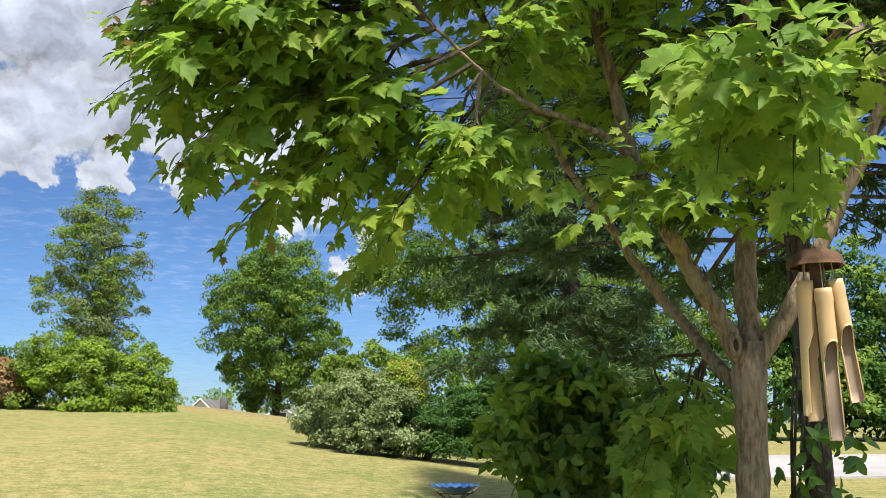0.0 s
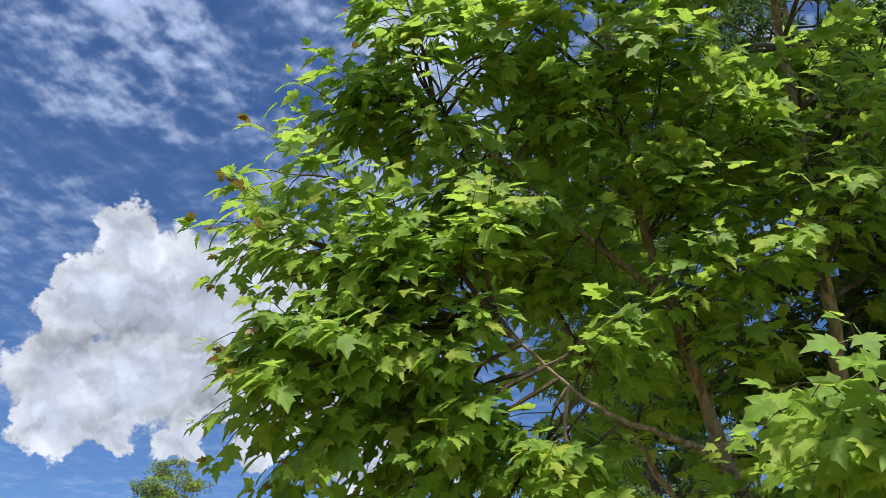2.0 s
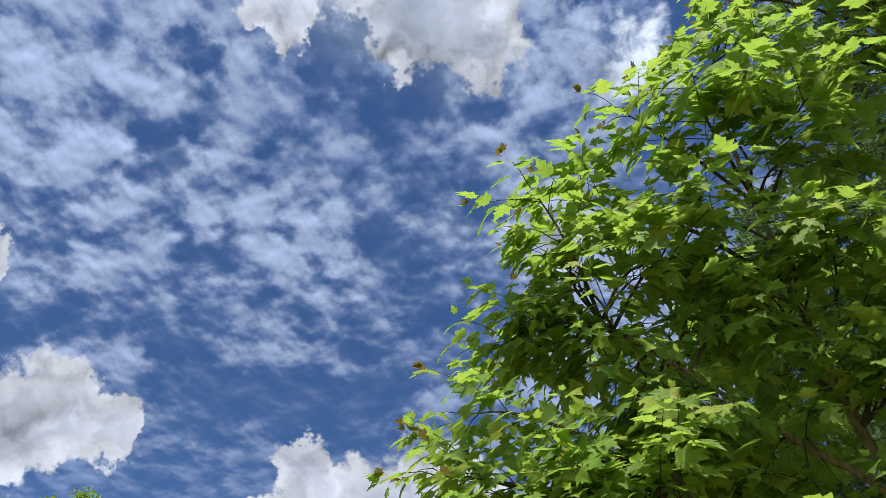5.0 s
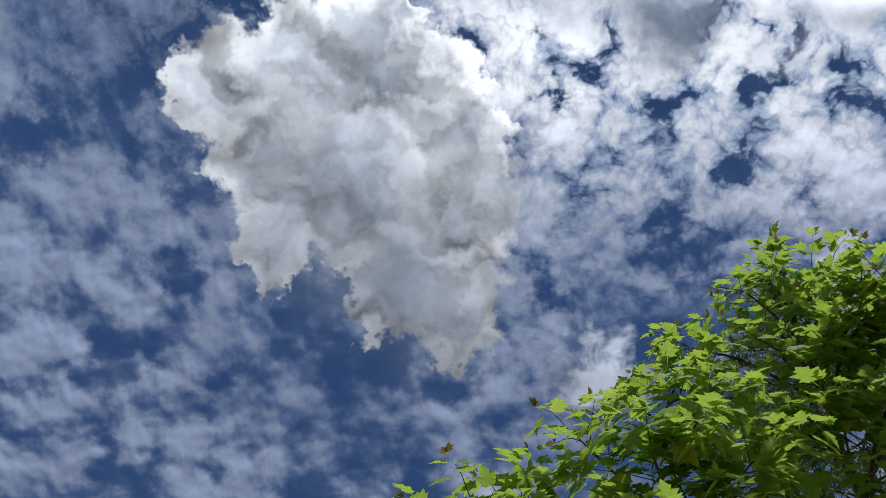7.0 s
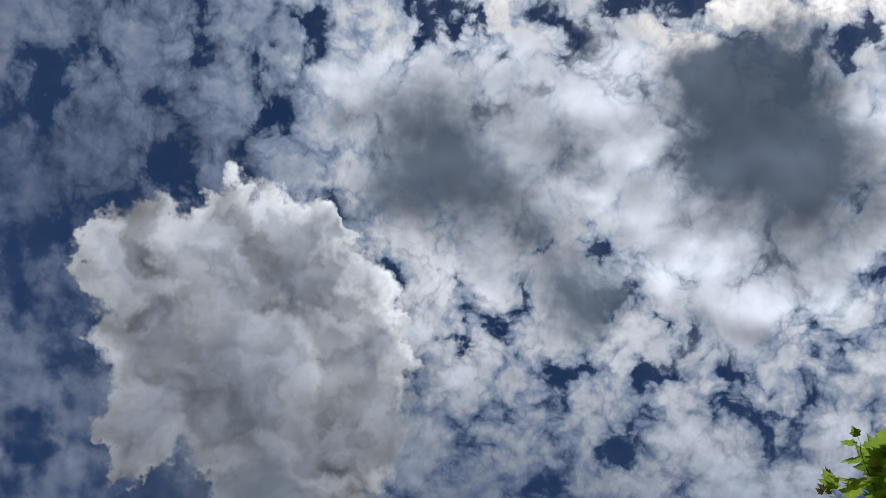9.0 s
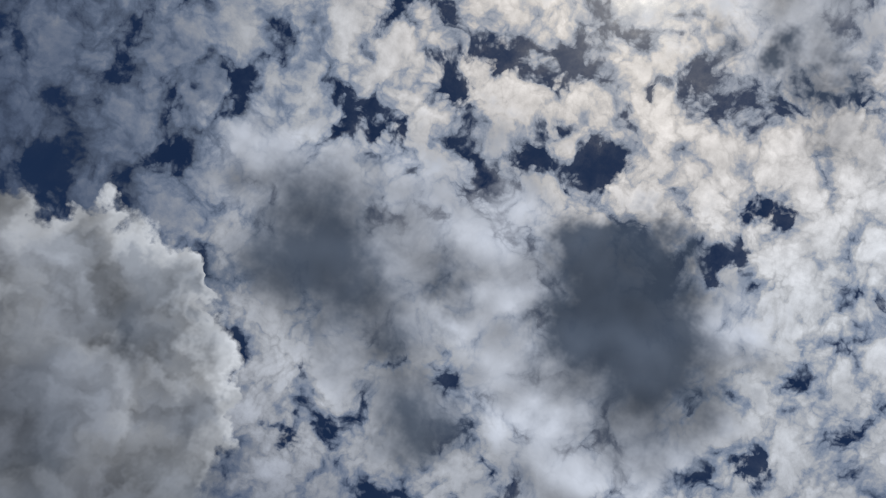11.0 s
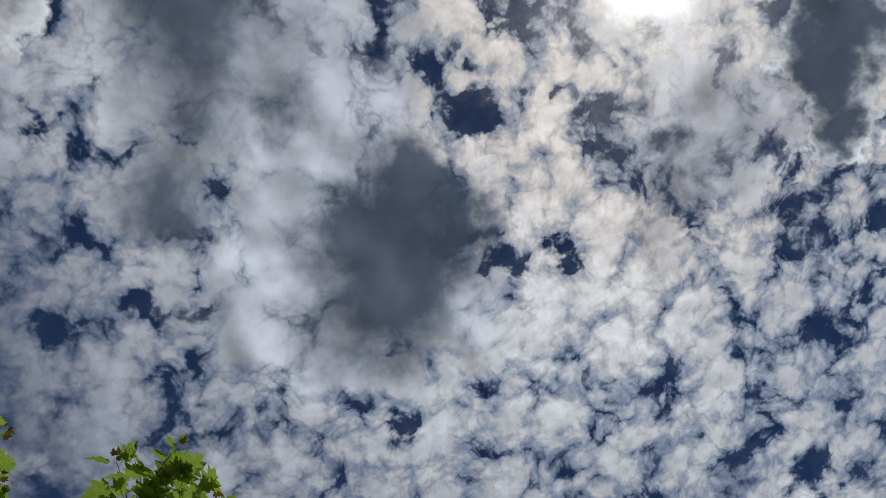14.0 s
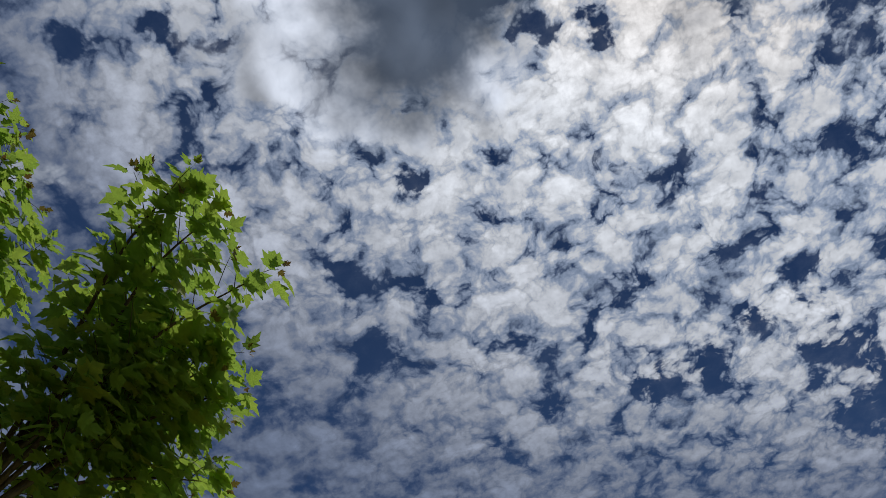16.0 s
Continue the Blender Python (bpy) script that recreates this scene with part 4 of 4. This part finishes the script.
for i, (x, y, lobes, mats, label) in enumerate([
        (-16.3, 35.6, [(-16.2, 35.5, 4.2, 2.2, 2.0, 1.0), (-17.4, 35.6, 3.7, 1.5, 1.6, 0.9), (-15.0, 35.4, 3.6, 1.3, 1.5, 0.9), (-16.4, 34.6, 3.5, 1.2, 0.9, 0.7), (-16.6, 35.2, 2.7, 2.3, 1.6, 0.7), (-15.0, 35.2, 2.4, 1.4, 1.4, 0.6)], [LIME_GREEN, FAR_GREEN], "large spreading lime green shrub with dark bare stems"),
        (-13.5, 35.9, [(-13.5, 35.8, 3.4, 1.6, 1.6, 1.6), (-14.2, 35.9, 3.0, 1.4, 1.5, 1.3), (-12.7, 35.7, 2.7, 0.9, 1.2, 0.9), (-13.5, 35.5, 2.1, 1.7, 1.4, 0.6), (-12.4, 35.5, 2.0, 0.8, 1.0, 0.5)], [FAR_GREEN, LIME_GREEN], "rounded bright green shrub at the end of the border"),
        (-19.4, 36.6, [(-19.4, 36.6, 3.2, 1.7, 1.5, 1.5), (-21, 36.8, 3.1, 1.8, 1.5, 1.6)], [DEEP_GREEN, FAR_GREEN], "dark green border shrub in partial shade"),
        (-18.7, 34.9, [(-18.8, 34.9, 3.3, 0.75, 0.7, 0.85)], [RUSTY], "rust-coloured dried shrub in the border"),
        (-2.6, 24.9, [(-2.6, 24.9, 2.0, 1.55, 1.4, 1.15), (-3.5, 24.9, 1.9, 0.9, 0.9, 0.8), (-1.8, 24.7, 1.75, 1.1, 1.1, 0.95), (-2.7, 24.7, 1.2, 1.5, 1.2, 0.42), (-1.8, 24.6, 1.15, 1.2, 1.1, 0.42)], [VARIEGATED, GREY_GREEN], "cream-edged variegated dogwood shrub on the lawn"),
        (-1.4, 27.9, [(-1.3, 27.9, 2.85, 0.6, 0.7, 0.8)], [GOLDEN, LIME_GREEN], "tall golden yellow shrub behind the dogwood"),
        # dark leaf colour carries the shade here; the maple casts none on it
        (-0.5, 25.3, [(-0.8, 25.2, 1.3, 1.1, 0.9, 0.75), (0.4, 25.4, 1.6, 1.2, 1.0, 1.0), (1.4, 25.2, 1.8, 1.1, 1.0, 1.1), (0.2, 25.0, 1.0, 1.5, 0.9, 0.4)], [DEEP_GREEN], "low shrub with leaves coloured dark for the shade under the maple")]):
    broadleaf("shrub", (x, y), lobes, label, "shrub", mats, 30 + i, 230 if y > 30 else 300, 110, 0.34 if y > 30 else 0.22, 0.135 if y > 30 else 0.09, 0.06, stems=4, forks=2, group="border shrubs", spread=0.5)

# the lilac in front of the maple, close enough for single leaves
# FAR_GREEN and LIME_GREEN put the look of sunlit leaves into the colour
broadleaf("lilac", (0.80, 5.0), [(0.60, 4.95, 1.52, 0.36, 0.38, 0.34), (0.74, 4.9, 1.70, 0.36, 0.34, 0.32), (0.70, 4.95, 1.05, 0.36, 0.42, 0.42), (1.05, 4.7, 1.25, 0.40, 0.4, 0.55), (0.80, 4.8, 0.5, 0.48, 0.42, 0.45)],
          "dark green lilac shrub with smooth oval leaves beside the maple", "shrub", [VINE_LEAF, FAR_GREEN, LIME_GREEN], 21, 300, 26, 0.10, 0.095, 0.02, stems=6, forks=2, kind="oval", spread=0.3, shell=0.5, singles=90)


def far_woods():
    rng = np.random.default_rng(5)
    lobes = []
    for k in range(70):
        a = rng.uniform(-1.0, 1.15)
        d = rng.uniform(95, 150)
        h = rng.uniform(4.5, 6.5)
        x, y = d * math.sin(a), d * math.cos(a)
        lobes.append((x, y, float(ground_height(x, y)) + h * 0.7, h * 0.75, h * 0.75, h * 0.8))
    at, out = leaf_cloud(rng, lobes, 1300, 44, 0.9, 0.6)
    n = len(at)
    me = leaves_mesh("far_woods", FAR_GREEN, at, leaf_frames(rng.normal(0, 0.8, (n, 3)) - np.array([0, 0, 0.3]), np.array([0, 0, 0.6]) + out), rng.uniform(0.3, 0.6, n), "quad")
    tagged(new("far_woods", me), "distant line of green woods", "woods", kind="stuff")


far_woods()
for i, (x, y, h) in enumerate([(20.5, 52, 11.5), (25.5, 54, 13.5), (30, 53, 11.0), (35, 55, 14.0), (40, 52, 12.5), (15, 56, 13.0), (10, 60, 12.5), (23, 49, 5.0), (28, 48, 4.5)]):
    g0 = float(ground_height(x, y))
    broadleaf("hedge_tree", (x, y), [(x, y, g0 + h * 0.66, 2.2 + 0.12 * h, 2.2, h * 0.36), (x + 0.8, y - 0.5, g0 + h * 0.32, 2.6 + 0.12 * h, 2.4, h * 0.33)],
              "dense green tree at the far side of the drive", "tree", [DEEP_GREEN, FAR_GREEN], 60 + i, 150, 56, 0.7, 0.36, 0.16, forks=4, group="trees beyond the drive")


# ---- spruces ----
def spruce(name, xy, height, radius, low, label, seed, tiers, per_tier, spray, r0, bare=0.0):
    rng = np.random.default_rng(seed)
    base = (xy[0], xy[1], float(ground_height(*xy)))
    tree = holder(name, base, label, "tree")
    s = Soup()
    s.tube(smooth_path([np.array(base) - (0, 0, 0.1), np.array(base) + (0.02, 0.05, height * 0.5), np.array(base) + (0, 0, height)], 16), np.linspace(r0, 0.015, 16) * np.r_[1.35, 1.12, np.ones(14)], 12)
    child("trunk", s.mesh("trunk", DARK_BARK, True, base), tree)
    wood, at, point, size = Soup(), [], [], []
    for t in range(tiers):
        z = low + (height - low) * (t / tiers) ** 1.05
        reach = radius * (1 - t / tiers) ** 0.75 + 0.15
        for k in range(per_tier):
            a = rng.uniform(0, 2 * np.pi)
            d = np.array([math.cos(a), math.sin(a), 0.0])
            root = np.array(base) + (0, 0, z + rng.uniform(-0.3, 0.3))
            L = reach * rng.uniform(0.45, 1.1)
            fall = rng.uniform(-0.1, 0.32)
            path = smooth_path([root, root + d * L * 0.5 + (0, 0, -0.25 * fall * L), root + d * L + (0, 0, -fall * L)], 9)
            wood.tube(path, np.linspace(0.007 + 0.004 * L, 0.003, 9), 5, False)
            needled = t / tiers >= bare
            for q in range(int(L / 0.11)):
                w = rng.uniform(0.25, 1.0)
                p = path[int(w * 8)]
                side = np.cross(d, (0, 0, 1.0)) * rng.choice((-1, 1))
                sd = side * rng.uniform(0.5, 1.0) + d * 0.6 + (0, 0, rng.uniform(-0.5, 0.05))
                sd /= np.linalg.norm(sd)
                tl = rng.uniform(0.2, 0.45) * min(1.0, 0.5 + L / 3)
                wood.tube([p, p + sd * tl * 0.5, p + sd * tl + (0, 0, -0.05)], [0.003, 0.0022, 0.0012], 3, False)
                if needled:
                    m = int(tl / spray * 12)
                    u = rng.uniform(0.1, 1.0, m)
                    at.append(p + u[:, None] * sd * tl)
                    point.append(sd * 0.6 + rng.normal(0, 0.55, (m, 3)) + np.array([0, 0, -0.12]))
                    size.append(rng.uniform(0.7, 1.2, m) * spray)
    at, point, size = np.concatenate(at), np.concatenate(point), np.concatenate(size)
    fr = leaf_frames(point, rng.normal(0, 1, (len(at), 3)))
    fr[:, :, 0] *= 0.28
    child("branch_work", wood.mesh("branch_work", DARK_BARK, False, base), tree, "bare dark twiggy branches", "stuff")
    child("needles", leaves_mesh("needles", NEEDLE, at, fr, size, "quad", base), tree, "dark green needles", "stuff")


spruce("near_spruce", (1.80, 4.05), 9.5, 1.8, 2.75, "dark spruce with bare lower twigs and vines on its trunk", 41, 18, 12, 0.07, 0.075, bare=0.0)
spruce("tall_spruce", (2.3, 14.5), 17.0, 2.6, 2.6, "drooping dark green spruce behind the maple", 42, 30, 13, 0.15, 0.2)
spruce("far_spruce", (-32.6, 56.0), 8.6, 2.3, 0.6, "blue-green spruce at the end of the border", 43, 20, 12, 0.3, 0.14)


# ---- vine round the spruce trunk ----
def build_vine():
    rng = np.random.default_rng(51)
    base = (1.62, 3.85, float(ground_height(1.62, 3.85)))
    vine = holder("climbing_vine", base, "leafy green vine climbing the dark spruce trunk", "vine")
    for k in range(4):
        ph = rng.uniform(0, 6)
        pts = [(1.78 + 0.12 * math.cos(ph + 1.3 * z), 4.02 + 0.12 * math.sin(ph + 1.3 * z), z) for z in np.linspace(0, 1.9 + 0.2 * k, 8)]
        s = Soup()
        s.tube(smooth_path(pts, 24), np.linspace(0.012, 0.004, 24), 6)
        child("stem", s.mesh("stem", TWIG_BARK, True, base), vine)
    lobes = [(1.72, 3.95, 0.9, 0.2, 0.2, 0.55), (1.74, 3.95, 1.5, 0.16, 0.2, 0.4), (1.8, 3.85, 0.7, 0.2, 0.2, 0.4)]
    child("foliage", leafy_mesh("foliage", VINE_LEAF, rng, lobes, 60, 9, 0.06, 0.075, "oval", base, 0.7, 0.6), vine, kind="stuff")


build_vine()

# ---- drive ----
CONCRETE = plain_material("pale_concrete", (0.30, 0.28, 0.27), (0.37, 0.35, 0.335), 3.0, 0.85, 0.1)


def build_drive():
    """Pale drive that crosses behind the maple and widens towards the street."""
    n = 26
    xs = np.linspace(3.5, 48, n)
    v, f = [], []
    for x in xs:
        near_y = 20.5 + 0.02 * x
        far_y = 29.5 + 1.6 * math.sin(x * 0.11)
        for y in (near_y, (near_y + far_y) / 2, far_y):
            v.append((x, y, float(ground_height(x, y)) + 0.045))
        v.append((x, far_y + 0.02, float(ground_height(x, far_y)) - 0.1))
        v.append((x, near_y - 0.02, float(ground_height(x, near_y)) - 0.1))
    for i in range(n - 1):
        a, b = i * 5, (i + 1) * 5
        f += [[a + 4, b + 4, b, a], [a, b, b + 1, a + 1], [a + 1, b + 1, b + 2, a + 2], [a + 2, b + 2, b + 3, a + 3]]
    tagged(new("driveway", mesh_from("driveway", v, f, CONCRETE)), "pale sunlit concrete driveway across the lawn", "driveway", kind="structure")


build_drive()


# ---- house beyond the crest ----
def build_house(x0, y0, ridge_z, eave_z, half, deep, label):
    white = plain_material("white_siding", (0.72, 0.72, 0.70), (0.82, 0.82, 0.80), 6.0, 0.6, 0.1)
    tiles = plain_material("grey_shingle", (0.10, 0.09, 0.085), (0.18, 0.165, 0.15), 9.0, 0.9, 0.4)
    dark = plain_material("dark_pane", (0.03, 0.035, 0.04), (0.05, 0.055, 0.06), 3.0, 0.12, 0.0)
    base = (x0, y0, float(ground_height(x0, y0)))
    house = holder("house", base, label, "house", "houses beyond the crest")
    ridge, eave = ridge_z - base[2], eave_z - base[2]
    bm = bmesh.new()
    prof = [(-half, 0), (half, 0), (half, eave), (0, ridge - 0.12), (-half, eave)]
    a = [bm.verts.new((x, 0, z)) for x, z in prof]
    b = [bm.verts.new((x, deep, z)) for x, z in prof]
    bm.faces.new(a)
    bm.faces.new(b[::-1])
    for i in range(5):
        bm.faces.new((a[i], b[i], b[(i + 1) % 5], a[(i + 1) % 5]))
    part("wall", bm, white, house)
    for sx in (-1, 1):
        bm = bmesh.new()
        slope = (ridge - eave) / half
        pts = [(0, ridge), (sx * (half + 0.4), ridge - slope * (half + 0.4)), (sx * (half + 0.4), ridge - slope * (half + 0.4) - 0.14), (0, ridge - 0.14)]
        a = [bm.verts.new((x, -0.35, z)) for x, z in pts]
        b = [bm.verts.new((x, deep + 0.35, z)) for x, z in pts]
        bm.faces.new(a), bm.faces.new(b[::-1])
        for i in range(4):
            bm.faces.new((a[i], b[i], b[(i + 1) % 4], a[(i + 1) % 4]))
        part("roof", bm, tiles, house, "grey shingled roof slope")
        bm = bmesh.new()
        a = [bm.verts.new((x, -0.42, z + 0.02)) for x, z in pts]
        b = [bm.verts.new((x, -0.36, z + 0.02)) for x, z in pts]
        bm.faces.new(a), bm.faces.new(b[::-1])
        for i in range(4):
            bm.faces.new((a[i], b[i], b[(i + 1) % 4], a[(i + 1) % 4]))
        part("bargeboard", bm, white, house, "white gable board")
    bm = bmesh.new()
    bmesh.ops.create_cube(bm, size=1.0, matrix=Matrix.Translation((0, -0.02, eave - 0.4)) @ Matrix.Diagonal((0.9, 0.1, 1.1, 1)))
    window = part("window", bm, dark, house, "dark gable window")
    bm = bmesh.new()
    for sx, sz, w, h in ((-0.5, 0, 0.1, 1.3), (0.5, 0, 0.1, 1.3), (0, 0.6, 0.9, 0.1), (0, -0.6, 0.9, 0.1)):
        bmesh.ops.create_cube(bm, size=1.0, matrix=Matrix.Translation((sx, -0.04, eave - 0.4 + sz)) @ Matrix.Diagonal((w, 0.14, h, 1)))
    part("window_frame", bm, white, window, "white window frame")
    bm = bmesh.new()
    bmesh.ops.create_cube(bm, size=1.0, matrix=Matrix.Translation((2.0, 1.5, ridge - 0.7)) @ Matrix.Diagonal((0.7, 0.7, 1.6, 1)))
    part("chimney", bm, tiles, house, "grey square chimney")


build_house(-25.15, 86.5, 4.1, 2.1, 2.1, 9.0, "white gabled house half hidden behind the lawn crest")
build_house(-17.0, 88.0, 3.25, 2.5, 1.4, 6.0, "small white outbuilding glimpsed beneath the round maple")


# ---- bird bath ----
def build_bird_bath():
    glass = plain_material("blue_glass", (0.015, 0.05, 0.16), (0.06, 0.16, 0.34), 14.0, 0.12, 0.1, spec=0.7)
    iron = plain_material("black_iron", (0.02, 0.02, 0.02), (0.05, 0.045, 0.04), 30.0, 0.5, 0.2, 0.8)
    x, y, z = 0.1, 6.98, 1.09
    g0 = float(ground_height(x, y))
    bath = holder("bird_bath", (x, y, g0), "ruffled blue glass bird bath bowl on a black iron stand", "bird bath")
    h = z - g0
    n, rings = 72, 9
    v = []
    for side in (0.0, -0.008):
        for i in range(rings):
            r = 0.02 + 0.185 * i / (rings - 1)
            for k in range(n):
                a = 2 * math.pi * k / n
                flute = math.cos(18 * a) * (i / (rings - 1)) ** 2
                v.append(((r + 0.008 * flute) * math.cos(a), (r + 0.008 * flute) * math.sin(a), h - 0.062 + 0.075 * (i / (rings - 1)) ** 2.2 + 0.008 * flute + side))
    f = []
    for s in range(2):
        o = s * rings * n
        for i in range(rings - 1):
            for k in range(n):
                q = [o + i * n + k, o + i * n + (k + 1) % n, o + (i + 1) * n + (k + 1) % n, o + (i + 1) * n + k]
                f.append(q if s == 0 else q[::-1])
        f.append([o + k for k in range(n)][:: -1 if s == 0 else 1])
    o = rings * n
    f += [[(rings - 1) * n + k, (rings - 1) * n + (k + 1) % n, o + (rings - 1) * n + (k + 1) % n, o + (rings - 1) * n + k] for k in range(n)]
    child("bowl", mesh_from("bowl", v, f, glass, True), bath, "ruffled blue glass bowl")
    s = Soup()
    s.tube([(0, 0, -0.15), (0, 0, h * 0.5), (0, 0, h - 0.1)], [0.009, 0.009, 0.009], 8)
    child("pole", s.mesh("pole", iron), bath)
    for k in range(4):
        a = k * math.pi / 2 + 0.5
        s = Soup()
        s.tube(smooth_path([(0, 0, h - 0.12), (0.07 * math.cos(a), 0.07 * math.sin(a), h - 0.10), (0.15 * math.cos(a), 0.15 * math.sin(a), h - 0.055)], 8), [0.005] * 8, 6)
        child("arm", s.mesh("arm", iron), bath)
    s = Soup()
    s.tube([(0.15 * math.cos(t), 0.15 * math.sin(t), h - 0.05) for t in np.linspace(0, 2 * math.pi, 33)], [0.005] * 33, 6)
    child("ring", s.mesh("ring", iron), bath)


build_bird_bath()


# ---- wind chime ----
def build_wind_chime():
    cane = plain_material("bamboo", (0.46, 0.28, 0.12), (0.66, 0.46, 0.24), 26.0, 0.42, 0.15, stretch=(1, 1, 0.12))
    inside = plain_material("bamboo_inside", (0.24, 0.17, 0.12), (0.36, 0.27, 0.2), 40.0, 0.8, 0.3, stretch=(1, 1, 0.1))
    husk = plain_material("coconut_husk", (0.055, 0.028, 0.017), (0.12, 0.06, 0.032), 45.0, 0.85, 0.8)
    cord_m = plain_material("pale_cord", (0.35, 0.30, 0.22), (0.5, 0.44, 0.34), 60.0, 0.9, 0.2)
    top = np.array([0.808, 1.742, 1.95])
    chime = holder("wind_chime", top, "bamboo wind chime with slanted cut tubes under a brown coconut cap", "wind chime")
    # cap: a hollow half shell with a rough rim
    n, rings = 32, 8
    v, f = [], []
    for shell_r in (1.0, 0.88):
        for i in range(rings):
            t = i / (rings - 1) * math.pi * 0.5
            for k in range(n):
                a = 2 * math.pi * k / n
                j = 1 + 0.04 * math.sin(5 * a + i) + 0.03 * math.sin(11 * a)
                v.append((0.058 * shell_r * j * math.sin(t + 0.02) * math.cos(a), 0.058 * shell_r * j * math.sin(t + 0.02) * math.sin(a), -0.02 + 0.042 * shell_r * math.cos(t) * j))
    for s in range(2):
        o = s * rings * n
        for i in range(rings - 1):
            for k in range(n):
                q = [o + i * n + k, o + i * n + (k + 1) % n, o + (i + 1) * n + (k + 1) % n, o + (i + 1) * n + k]
                f.append(q if s else q[::-1])
    o = rings * n
    f += [[(rings - 1) * n + k, (rings - 1) * n + (k + 1) % n, o + (rings - 1) * n + (k + 1) % n, o + (rings - 1) * n + k] for k in range(n)]
    child("cap", mesh_from("cap", v, f, husk, True), chime, "rough brown coconut shell cap")
    s = Soup()
    s.tube([(0, 0, 0.02), (0, 0, -0.05), (0.004, 0, -0.12)], [0.016, 0.013, 0.004], 10)
    child("clapper", s.mesh("clapper", husk), chime)
    s = Soup()
    s.tube([(0, 0, 0.02), (0.02, 0.03, 0.2), (0.05, 0.07, 0.46)], [0.0012] * 3, 6)
    child("hanging_cord", s.mesh("hanging_cord", cord_m), chime, "pale hanging cord")

    def tube_mesh(length, r, cut):
        """Cane closed at the top, its front cut away below the slant."""
        n, wall, slant, open_to = 32, 0.82, 0.04, -0.12
        upper, lower = 14, 5
        v, f = [], []

        def stop(k):
            s = math.sin(2 * math.pi * k / n)
            return cut + slant * min(1.0, max(0.0, (s + 1) / (1 + open_to))) ** 1.5
        for rr in (r, r * wall):
            for i in range(upper + lower):
                for k in range(n):
                    a = 2 * math.pi * k / n
                    if i < upper:
                        h = -(0.044 * i / 4 if i < 5 else 0.044 + (stop(k) - 0.044) * (i - 4) / (upper - 5))
                    else:
                        h = -(cut + slant + (length - cut - slant) * (i - upper + 1) / lower * (1 - 0.05 * (math.sin(a) < 0.3)))
                    knot = 1 + 0.08 * math.exp(-((h + 0.022) / 0.006) ** 2)
                    v.append((rr * knot * math.cos(a), rr * knot * math.sin(a), h))
        m = upper + lower
        back = [math.sin(2 * math.pi * k / n) > open_to - 0.05 for k in range(n)]
        for s in range(2):
            for i in range(m - 1):
                for k in range(n):
                    if i < upper - 1 or (back[k] and back[(k + 1) % n]):
                        q = [s * m * n + i * n + k, s * m * n + i * n + (k + 1) % n, s * m * n + (i + 1) * n + (k + 1) % n, s * m * n + (i + 1) * n + k]
                        f.append(q if s else q[::-1])
        outer = len(f)
        # rims that join the two skins
        for k in range(n):
            j = (k + 1) % n
            i = m - 1 if back[k] and back[j] else upper - 1
            f.append([i * n + k, i * n + j, m * n + i * n + j, m * n + i * n + k])
            if back[k] != back[j]:
                e = k if back[k] else j
                f += [[i2 * n + e, (i2 + 1) * n + e, m * n + (i2 + 1) * n + e, m * n + i2 * n + e] for i2 in range(upper - 1, m - 1)]
        f.append(list(range(n)))
        me = mesh_from("tube", v, f, cane, True)
        me.materials.append(inside)
        for p in me.polygons:
            if p.index < outer and min(p.vertices) >= m * n:
                p.material_index = 1
        return me

    for a, length, cut, r, drop, lean in ((200, 0.285, 0.105, 0.0165, 0.052, -5), (262, 0.315, 0.112, 0.0175, 0.072, -2), (325, 0.262, 0.10, 0.017, 0.05, -8), (35, 0.28, 0.11, 0.017, 0.058, -3), (120, 0.29, 0.12, 0.017, 0.058, 2)):
        t = radians(a)
        at = Vector((0.034 * math.cos(t), 0.034 * math.sin(t), -drop))
        ob = child("tube", tube_mesh(length, r, cut), chime, "split bamboo tube")
        ob.matrix_basis = Matrix.Translation(at) @ pose(0, 0, 0, 2, lean, 65 if a == 200 else 10 if a > 180 else a)
        s = Soup()
        up = ob.matrix_basis.inverted()
        s.tube([tuple(up @ Vector((0.03 * math.cos(t), 0.03 * math.sin(t), 0.0))), tuple(up @ at)], [0.0013, 0.0013], 5)
        child("cord", s.mesh("cord", cord_m), ob, "pale knotted cord")


build_wind_chime()
